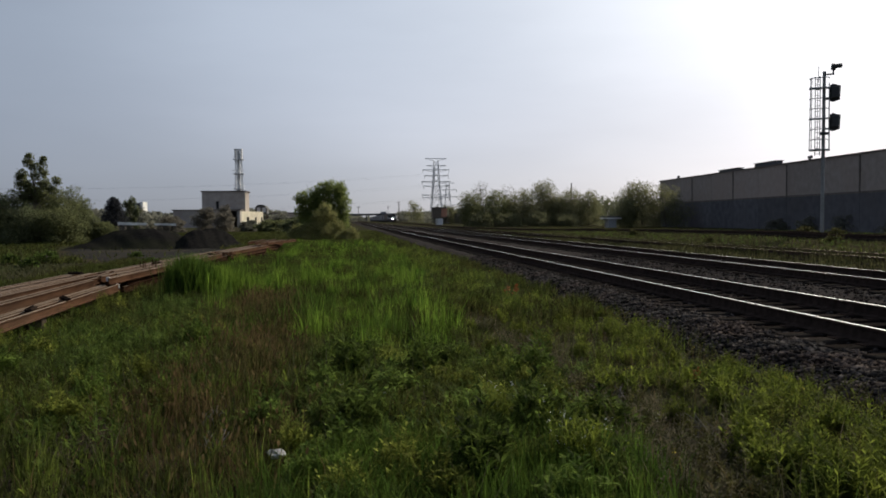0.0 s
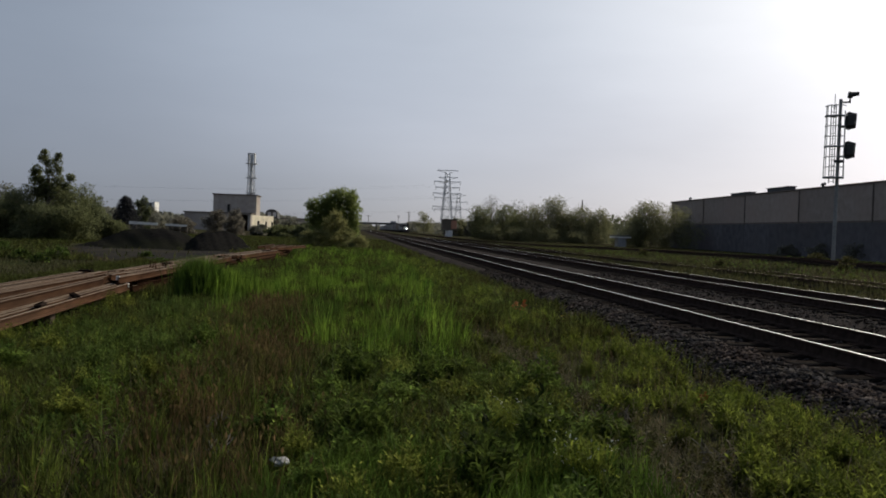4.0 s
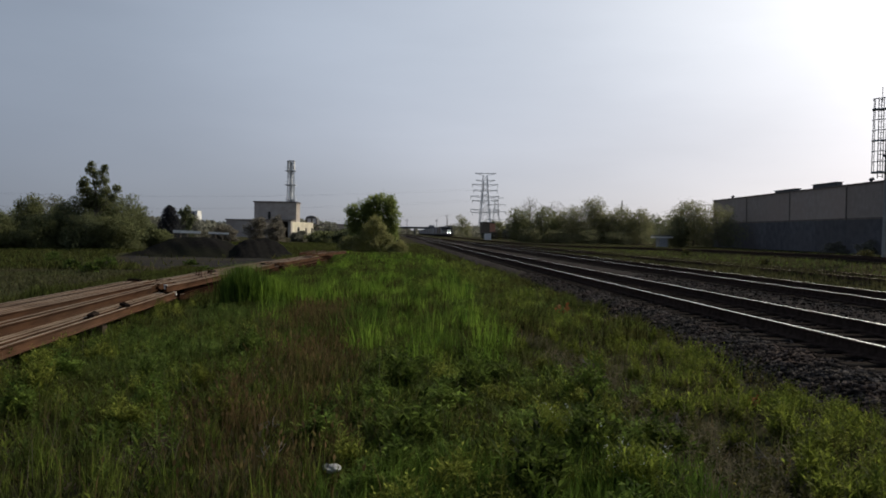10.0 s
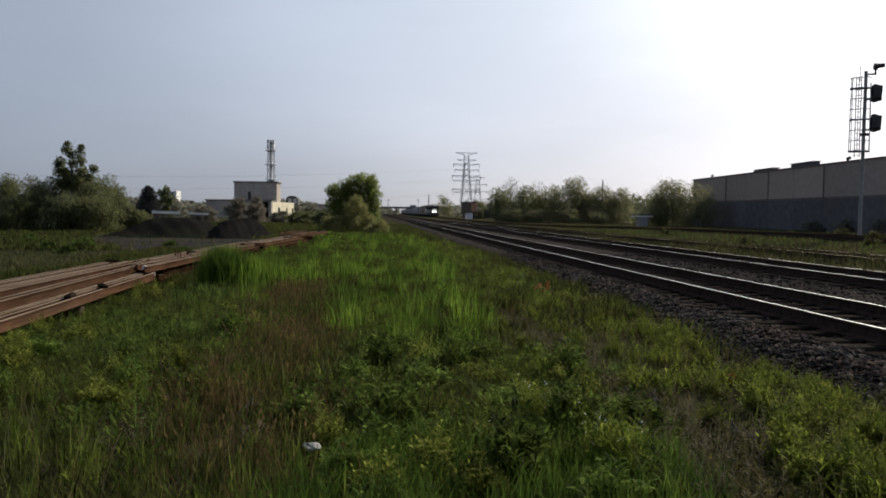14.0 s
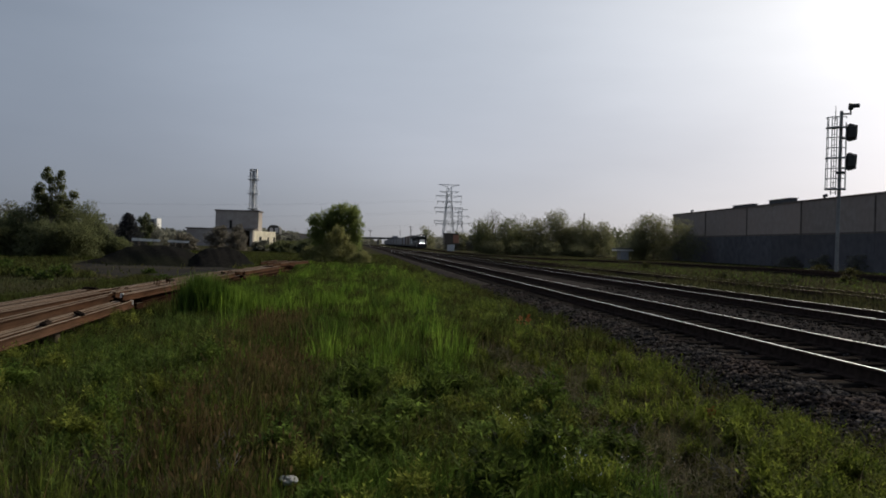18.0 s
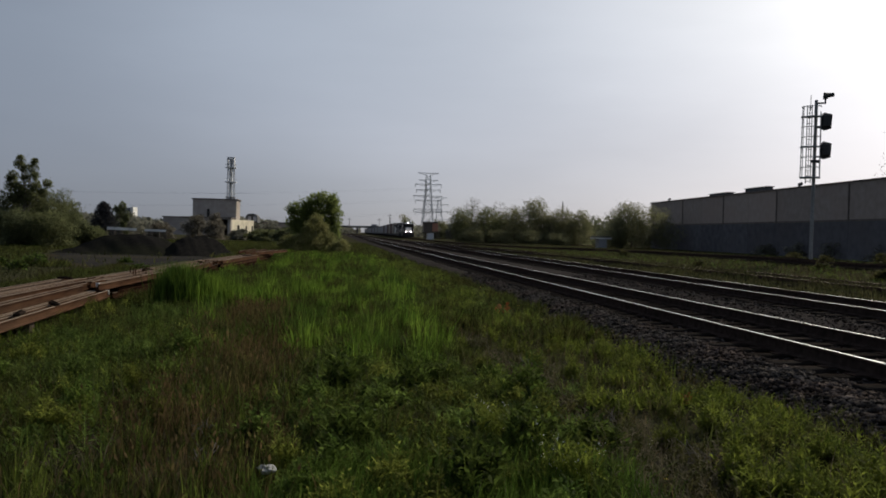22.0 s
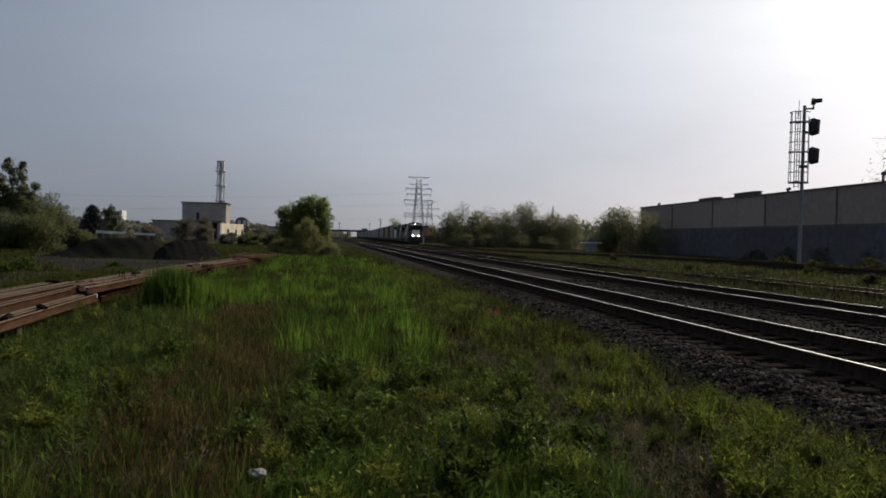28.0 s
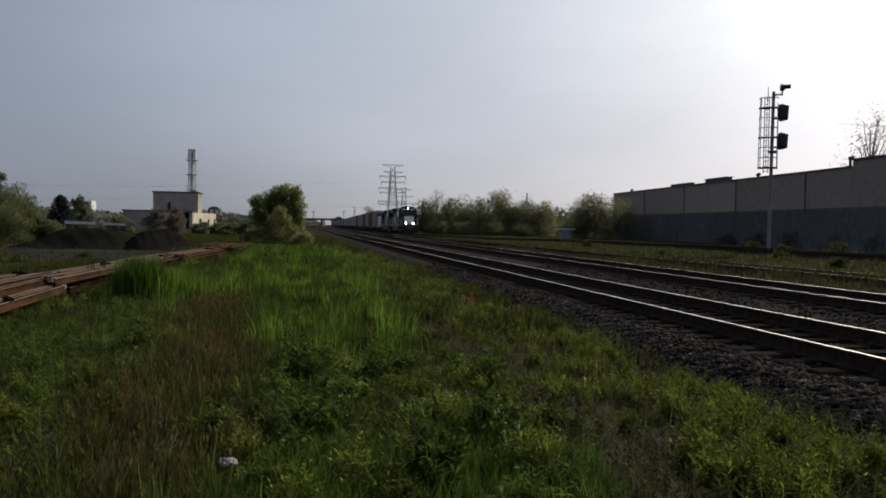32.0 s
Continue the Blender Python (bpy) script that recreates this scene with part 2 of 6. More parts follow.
M_OLDIRON = surf("old_iron", (0.014, 0.011, 0.009), (0.03, 0.022, 0.018), 9, rough=0.9, bump=0.3, spec=0.0)
M_TIMBER = surf("old_timber", (0.045, 0.036, 0.028), (0.09, 0.072, 0.056), 6, piece=0.25, stretch=(1, 6, 6), spec=0.0)
M_GALV = surf("galvanised_steel", (0.2, 0.21, 0.22), (0.33, 0.34, 0.35), 8, rough=0.55, metal=0.3, bump=0.05)
M_DARKSTEEL = surf("dark_steel", (0.05, 0.052, 0.056), (0.09, 0.092, 0.096), 8, rough=0.6, metal=0.2, bump=0.05)
M_BLACK = surf("black_paint", (0.03, 0.03, 0.031), (0.05, 0.05, 0.05), 6, rough=0.55, bump=0.05)
M_LENS = surf("dark_lens", (0.02, 0.02, 0.022), (0.03, 0.03, 0.03), 6, rough=0.15, bump=0)
M_TAN = surf("tan_wall_panel", (0.30, 0.252, 0.222), (0.37, 0.315, 0.28), 1.5, bump=0.15, bscale=14, piece=0.12, c3=(0.34, 0.265, 0.225), scale3=0.12, amount3=0.6, spec=0.05)
M_DARKWALL = surf("dark_grey_block", (0.092, 0.09, 0.098), (0.14, 0.137, 0.148), 1.2, bump=0.2, bscale=10, piece=0.12, c3=(0.105, 0.096, 0.096), scale3=0.15, spec=0.05)
M_COPING = surf("coping", (0.12, 0.1, 0.09), (0.19, 0.16, 0.14), 2, rough=0.7, spec=0.05)
M_ROOF = surf("roofing", (0.07, 0.07, 0.07), (0.12, 0.12, 0.12), 2)
M_BUFF = surf("buff_siding", (0.36, 0.32, 0.29), (0.44, 0.40, 0.36), 0.8, bump=0.1, piece=0.05, c3=(0.30, 0.26, 0.24), scale3=0.15, spec=0.05)
M_CREAM = surf("cream_wall", (0.66, 0.6, 0.46), (0.78, 0.72, 0.58), 0.8, bump=0.1, c3=(0.5, 0.44, 0.34), scale3=0.35, amount3=0.5, spec=0.05)
M_WHITE = surf("white_paint", (0.62, 0.62, 0.6), (0.8, 0.8, 0.78), 2, bump=0.05, c3=(0.45, 0.42, 0.38), scale3=0.8, amount3=0.4)
# blue-grey of far walls, with the haze of the distance mixed in
M_HAZE_WALL = surf("grey_wall_in_haze", (0.2, 0.21, 0.235), (0.26, 0.27, 0.295), 0.6, bump=0.1, c3=(0.18, 0.18, 0.2), scale3=0.1, spec=0.05)
M_DARKVOID = surf("dark_opening", (0.02, 0.02, 0.02), (0.035, 0.033, 0.03), 2)
M_CONCRETE = surf("concrete", (0.25, 0.24, 0.22), (0.36, 0.35, 0.33), 3, bscale=25, c3=(0.18, 0.17, 0.15), scale3=0.6)
M_MAST = surf("weathered_mast_steel", (0.2, 0.202, 0.2), (0.29, 0.29, 0.285), 8, rough=0.7, bump=0.05, c3=(0.16, 0.155, 0.15), scale3=0.7)
M_TWIG = surf("bleached_twig", (0.12, 0.11, 0.095), (0.2, 0.185, 0.16), 8, bump=0)
M_WOODPOLE = surf("pole_wood", (0.09, 0.075, 0.06), (0.15, 0.125, 0.1), 5, stretch=(6, 6, 1))
M_ORANGE = surf("orange_sign", (0.36, 0.18, 0.12), (0.44, 0.22, 0.15), 3, bump=0)
M_RUSTPLANT = surf("rust_orange_plant", (0.32, 0.1, 0.03), (0.45, 0.16, 0.05), 9, bump=0)
M_PALESTEEL = surf("pale_grey_steel", (0.5, 0.51, 0.53), (0.62, 0.63, 0.64), 6, rough=0.6, bump=0.05)
M_DARKCON = surf("dark_concrete", (0.07, 0.07, 0.072), (0.12, 0.12, 0.122), 2, spec=0.05)
M_BARK = surf("bark", (0.06, 0.05, 0.04), (0.13, 0.11, 0.09), 6, bump=0.8, stretch=(3, 3, 1))


def leafy(name, c1, c2, spread=0.35, light=0.45, c3=None, scale3=0.4, scale=1.2, gloss=0.03, piece=0.0):
    return surf(name, c1, c2, scale, rough=0.6 - 0.5 * gloss, bump=0, vary=spread, piece=piece, through_light=light, c3=c3, scale3=scale3, spec=gloss)


M_LEAF_DARK = leafy("dark_leaf", (0.095, 0.108, 0.058), (0.125, 0.14, 0.075), 0.22, 0.65)
M_LEAF = leafy("green_leaf", (0.105, 0.118, 0.056), (0.145, 0.156, 0.075), 0.22, 0.68)
M_LEAF_BRIGHT = leafy("fresh_leaf", (0.15, 0.188, 0.06), (0.2, 0.235, 0.08), 0.22, 0.7)
M_LEAF_OLIVE = leafy("olive_leaf", (0.15, 0.155, 0.085), (0.2, 0.2, 0.112), 0.22, 0.68)
M_LEAF_GREY = leafy("grey_leaf", (0.14, 0.142, 0.115), (0.19, 0.19, 0.155), 0.2, 0.6)
M_GRASS = leafy("meadow_grass", (0.015, 0.024, 0.007), (0.085, 0.1, 0.026), 0.8, c3=(0.065, 0.05, 0.02), scale3=0.9, scale=4.5)
M_VERGE = leafy("verge_grass", (0.022, 0.028, 0.012), (0.088, 0.088, 0.038), 0.7, scale=2.0, c3=(0.055, 0.045, 0.026), scale3=0.4)
M_GRASS_BRIGHT = leafy("bright_grass", (0.055, 0.112, 0.015), (0.19, 0.29, 0.04), 0.7, c3=(0.06, 0.085, 0.016), scale3=0.7, scale=2.2)
M_REED = leafy("reed_grass", (0.03, 0.06, 0.011), (0.1, 0.16, 0.028), 0.6, scale=2.0)
M_YARD = surf("yard_cinders", (0.02, 0.0195, 0.02), (0.036, 0.034, 0.034), 5, bscale=14, bump=0.6, c3=(0.05, 0.046, 0.03), scale3=0.25, spec=0.0)
M_GRASS_FRESH = leafy("fresh_grass", (0.026, 0.046, 0.009), (0.125, 0.16, 0.03), 0.75, 0.55, scale=4.5, gloss=0.03)
M_GRASS_RED = leafy("reddish_seed_grass", (0.055, 0.042, 0.018), (0.132, 0.09, 0.044), 0.5, c3=(0.036, 0.05, 0.013), scale3=1.6)
M_GRASS_DRY = leafy("dry_straw", (0.085, 0.076, 0.048), (0.15, 0.132, 0.088), 0.4, 0.3)
M_WEED = leafy("weed_leaf", (0.018, 0.034, 0.008), (0.12, 0.175, 0.04), 0.45, 0.55, c3=(0.065, 0.058, 0.026), scale3=0.8, scale=4.5, gloss=0.03)
M_WEED_YELLOW = leafy("yellow_green_weed", (0.038, 0.062, 0.010), (0.165, 0.205, 0.036), 0.45, 0.55, c3=(0.045, 0.062, 0.016), scale3=1.0, scale=4.5, gloss=0.03)
M_CLUMP = leafy("bright_weed_leaf", (0.042, 0.066, 0.011), (0.165, 0.195, 0.032), 0.45, 0.6, scale=4.5, gloss=0.03)
M_WEED_BROWN = leafy("brownish_weed", (0.02, 0.022, 0.009), (0.1, 0.094, 0.038), 0.45, 0.5, c3=(0.04, 0.056, 0.014), scale3=1.2, scale=4.5)
M_SCRUB = leafy("pale_scrub_leaf", (0.17, 0.178, 0.075), (0.235, 0.232, 0.1), 0.2, 0.7)
M_THICKET = leafy("brownish_thicket", (0.13, 0.118, 0.095), (0.18, 0.165, 0.135), 0.2, 0.6)
M_CONIFER = leafy("conifer_needle", (0.035, 0.037, 0.042), (0.055, 0.056, 0.062), 0.2, 0.4)
M_BUSH = leafy("dark_bush_leaf", (0.034, 0.06, 0.012), (0.15, 0.205, 0.044), 0.6, 0.6, scale=5, piece=0.45)
M_BUSH_OLIVE = leafy("olive_bush_leaf", (0.072, 0.091, 0.018), (0.227, 0.250, 0.051), 0.6, 0.6, scale=5, piece=0.45)
M_BUSH_LIGHT = leafy("light_bush_leaf", (0.05, 0.07, 0.011), (0.185, 0.218, 0.038), 0.45, 0.6, scale=5, piece=0.35)
M_FLOWER = surf("white_flower", (0.6, 0.6, 0.55), (0.75, 0.75, 0.7), 5, bump=0)
M_FLOWER_Y = surf("yellow_flower", (0.6, 0.45, 0.05), (0.7, 0.55, 0.1), 5, bump=0)
M_PAPER = surf("crumpled_paper", (0.2, 0.2, 0.21), (0.36, 0.36, 0.36), 20, bump=0.8, bscale=30)


# ---- building helpers ----
def obj(name, mesh, parent=None, label="", m=None):
    ob = new(name, mesh)
    if parent is not None:
        ob.parent = parent
    if m is not None:
        ob.matrix_basis = m
    if label:
        ob["label"] = label
    return ob


def part(name, bm, material, parent=None, label="", smooth=False):
    me = bpy.data.meshes.new(name)
    bm.to_mesh(me)
    bm.free()
    for mt in material if isinstance(material, (list, tuple)) else (material,):
        me.materials.append(mt)
    if smooth:
        for p in me.polygons:
            p.use_smooth = True
    return obj(name, me, parent, label)


def thing(name, m, label, category, group="", kind=""):
    ob = new(name)
    ob.empty_display_size = 0.2
    ob.matrix_basis = m
    return tagged(ob, label, category, group, kind)


def bulk(name, verts, faces, material, parent=None, mat_index=None):
    """One mesh from arrays: verts (n, 3), faces (m, 3 or 4)."""
    verts, faces = np.asarray(verts, dtype=np.float32), np.asarray(faces, dtype=np.int32)
    me = bpy.data.meshes.new(name)
    me.vertices.add(len(verts))
    me.vertices.foreach_set("co", verts.ravel())
    k = faces.shape[1]
    me.loops.add(faces.size)
    me.loops.foreach_set("vertex_index", faces.ravel())
    me.polygons.add(len(faces))
    me.polygons.foreach_set("loop_start", np.arange(0, faces.size, k, dtype=np.int32))
    for mt in material if isinstance(material, (list, tuple)) else (material,):
        me.materials.append(mt)
    if mat_index is not None:
        me.polygons.foreach_set("material_index", np.asarray(mat_index, dtype=np.int32))
    me.update(calc_edges=True)
    return obj(name, me, parent)


def box(bm, x0, x1, y0, y1, z0, z1, bevel=0.0):
    r = bmesh.ops.create_cube(bm, size=1.0, matrix=Matrix.Translation(((x0 + x1) / 2, (y0 + y1) / 2, (z0 + z1) / 2)) @ Matrix.Diagonal((x1 - x0, y1 - y0, z1 - z0, 1)))
    if bevel:
        edges = {e for v in r["verts"] for e in v.link_edges}
        bmesh.ops.bevel(bm, geom=list(edges), offset=bevel, segments=1, affect="EDGES")


def rod(bm, a, b, r0, r1=None, seg=8):
    a, b = Vector(a), Vector(b)
    d = b - a
    m = Matrix.Translation((a + b) / 2) @ d.to_track_quat("Z", "Y").to_matrix().to_4x4()
    bmesh.ops.create_cone(bm, cap_ends=True, segments=seg, radius1=r0, radius2=r0 if r1 is None else r1, depth=d.length, matrix=m)


def B(*a, **k):
    bm = bmesh.new()
    box(bm, *a, **k)
    return bm


def Rod(*a, **k):
    bm = bmesh.new()
    rod(bm, *a, **k)
    return bm


def tube(bm, pts, r, seg=4):
    """One bent round bar through the points."""
    pts = [Vector(p) for p in pts]
    rings = []
    for i, p in enumerate(pts):
        q = (pts[min(i + 1, len(pts) - 1)] - pts[max(i - 1, 0)]).to_track_quat("Z", "Y")
        rings.append([bm.verts.new(p + q @ Vector((r * math.cos(2 * math.pi * k / seg), r * math.sin(2 * math.pi * k / seg), 0))) for k in range(seg)])
    for a, b in zip(rings, rings[1:]):
        for k in range(seg):
            bm.faces.new((a[k], a[(k + 1) % seg], b[(k + 1) % seg], b[k]))
    bm.faces.new(rings[0][::-1])
    bm.faces.new(rings[-1])


def prism(bm, profile, y0, y1):
    """Extrudes an (x, z) outline along y."""
    a = [bm.verts.new((x, y0, z)) for x, z in profile]
    b = [bm.verts.new((x, y1, z)) for x, z in profile]
    n = len(profile)
    for i in range(n):
        bm.faces.new((a[i], a[(i + 1) % n], b[(i + 1) % n], b[i]))
    bm.faces.new(a[::-1])
    bm.faces.new(b)
    bmesh.ops.recalc_face_normals(bm, faces=bm.faces)


rng = np.random.default_rng(7)


def step(a, b, v):
    t = np.clip((v - a) / (b - a), 0, 1)
    return t * t * (3 - 2 * t)


def ground_z(x, y):
    """Height of the ground at (x, y), without the ballast beds."""
    x, y = np.asarray(x, dtype=float), np.asarray(y, dtype=float)
    near = step(160, 40, np.hypot(x, y))
    z = near * (0.035 * np.sin(x * 1.7 + 0.6 * np.sin(y * 0.9)) * np.sin(y * 1.1 + 1.3) + 0.03 * np.sin(x * 0.43 + 1) * np.cos(y * 0.37))
    z = z - 0.14 * step(4.5, 5.2, x) * step(14.2, 13.2, x) + 0.17 * step(13.4, 15.0, x)
    z = z + (0.36 * step(18.8, 23.2, x) - 0.55 * step(27.5, 40, x)) * (0.15 + 0.85 * step(95, 45, y))
    return z


# ---- ground ----
def spaced(lo, hi, first, growth):
    out, v, s = [0.0], 0.0, first
    while v < hi:
        v += s
        s *= growth
        out.append(v)
    neg, v, s = [], 0.0, first
    while v > lo:
        v -= s
        s *= growth
        neg.append(v)
    return np.array(neg[::-1] + out)


def sheet(name, xs, ys, zf, material):
    X, Y = np.meshgrid(xs, ys)
    V = np.stack([X, Y, zf(X, Y)], -1).reshape(-1, 3)
    n, k = len(xs), len(ys)
    i = (np.arange(k - 1)[:, None] * n + np.arange(n - 1)[None]).ravel()
    ob = bulk(name, V, np.stack([i, i + 1, i + n + 1, i + n], -1), material)
    for p in ob.data.polygons:
        p.use_smooth = True
    return ob


ground = sheet("ground", spaced(-3500, 3500, 0.3, 1.045), spaced(-1500, 4500, 0.4, 1.045), ground_z, M_SOIL)
tagged(ground, "flat weedy field of dark soil under grass", "ground", kind="structure")


T1, T2, T3 = 6.64, 11.22, 16.5


def ballast_z(X, Y):
    d = np.minimum(np.abs(X - T1), np.abs(X - T2))
    lump = 0.02 * np.sin(X * 9 + np.sin(Y * 7)) * np.sin(Y * 8.3 + X * 3)
    z = 0.19 + (0.04 - 0.24 * step(1.5, 2.65, d) * (1 - 0.55 * step(T1, T1 + 1.5, X) * step(T2, T2 - 1.5, X)))
    return z - 0.10 * step(T1 - 2.2, T1 - 2.7, X) - 0.055 + lump


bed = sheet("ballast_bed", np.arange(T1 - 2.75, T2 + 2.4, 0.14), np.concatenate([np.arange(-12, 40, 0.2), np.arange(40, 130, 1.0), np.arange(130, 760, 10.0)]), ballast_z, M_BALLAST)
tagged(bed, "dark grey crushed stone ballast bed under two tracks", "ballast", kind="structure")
# ---- railway tracks ----
RAIL_OUTLINE = [(-0.075, 0), (0.075, 0), (0.075, 0.012), (0.014, 0.035), (0.012, 0.13), (0.036, 0.142), (0.036, 0.168), (0.0125, 0.1755),
                (-0.0125, 0.1755), (-0.036, 0.168), (-0.036, 0.142), (-0.012, 0.13), (-0.014, 0.035), (-0.075, 0.012)]


def old_track_x(y):
    """The overgrown track runs into the second one at a far turnout."""
    return T3 - 5.2 * float(step(20, 175, y))


def train_x(y):
    """The train's track, which draws away from the others at a slant and bows back in the far distance."""
    return 14.6 + 0.0275 * y - 3.0e-5 * max(0.0, y - 400) ** 2


def rail_mesh(ys, xf, z0, top):
    bm = bmesh.new()
    rows = [[bm.verts.new((xf(y) + px, y, z0 + pz)) for px, pz in RAIL_OUTLINE] for y in ys]
    n = len(RAIL_OUTLINE)
    for a, b in zip(rows, rows[1:]):
        for i in range(n):
            fc = bm.faces.new((a[i], a[(i + 1) % n], b[(i + 1) % n], b[i]))
            fc.material_index = 1 if i == 7 else 0
    bm.faces.new(rows[0][::-1])
    bm.faces.new(rows[-1])
    bmesh.ops.recalc_face_normals(bm, faces=bm.faces)
    return bm


def track(c, ys, xf, top, ties, label):
    t = thing("railway_track", pose(0, 0, 0), label, "railway track", "parallel railway tracks", "structure")
    for s in (-0.7535, 0.7535):
        part("rail", rail_mesh(ys, lambda y, s=s: xf(y) + s, RAIL_Z - 0.175, top), [M_RAIL_SIDE, top], t)
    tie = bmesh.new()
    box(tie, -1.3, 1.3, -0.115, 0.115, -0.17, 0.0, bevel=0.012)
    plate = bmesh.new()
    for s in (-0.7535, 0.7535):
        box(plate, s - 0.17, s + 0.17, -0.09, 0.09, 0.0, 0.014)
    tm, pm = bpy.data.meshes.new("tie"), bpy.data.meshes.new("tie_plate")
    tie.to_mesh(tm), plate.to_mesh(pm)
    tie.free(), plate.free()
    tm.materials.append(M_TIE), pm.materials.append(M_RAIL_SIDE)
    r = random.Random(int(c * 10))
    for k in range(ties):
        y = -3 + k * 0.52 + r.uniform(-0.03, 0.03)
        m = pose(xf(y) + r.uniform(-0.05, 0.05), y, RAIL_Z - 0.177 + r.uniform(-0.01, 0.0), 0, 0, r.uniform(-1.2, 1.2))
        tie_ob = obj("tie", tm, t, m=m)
        if k < 60:
            obj("tie_plate", pm, tie_ob)
    return t


STRAIGHT = [-60, 0, 60, 150, 300, 760]
track(T1, STRAIGHT, lambda y: T1, M_RAIL_TOP, 260, "railway track with polished steel rails on dark weathered ties")
track(T2, STRAIGHT, lambda y: T2, M_RAIL_TOP, 200, "railway track with polished rails on dark ties beside the first")
track(T3, [-60, 0] + [20 + 10 * k for k in range(14)], old_track_x, M_DULL_TOP, 120, "dull grass-grown railway track beyond the polished pair")


# raised track in front of the warehouse, on which the train comes
def siding_x(y):
    k = float(step(55, 140, y))
    return 24.0 * (1 - k) + train_x(y) * k


def siding_z(y):
    """The foot of its rails: on the bank near by, at the common level far off."""
    k = float(step(70, 130, y))
    return (float(ground_z(siding_x(y), y)) + 0.06) * (1 - k) + (RAIL_Z - 0.1755) * k


def siding():
    t = thing("railway_siding", pose(0, 0, 0), "dark rusty track on a raised weedy bank with a train on it", "railway track", kind="structure")
    ys = [-10 + 5 * k for k in range(28)] + [145 + 20 * k for k in range(52)]
    for s in (-0.7535, 0.7535):
        bm = bmesh.new()
        rows = [[bm.verts.new((siding_x(y) + s + px, y, siding_z(y) + pz)) for px, pz in RAIL_OUTLINE] for y in ys]
        n = len(RAIL_OUTLINE)
        for a, b in zip(rows, rows[1:]):
            for i in range(n):
                bm.faces.new((a[i], a[(i + 1) % n], b[(i + 1) % n], b[i]))
        bmesh.ops.recalc_face_normals(bm, faces=bm.faces)
        part("rail", bm, M_RAIL_SIDE, t)
    tie = bmesh.new()
    box(tie, -1.3, 1.3, -0.115, 0.115, -0.1, 0.05)
    tm = bpy.data.meshes.new("tie")
    tie.to_mesh(tm), tie.free()
    tm.materials.append(M_TIE)
    for k in range(210):
        y = 10 + k * 0.6
        obj("tie", tm, t, m=pose(siding_x(y), y, siding_z(y) - 0.045))


siding()


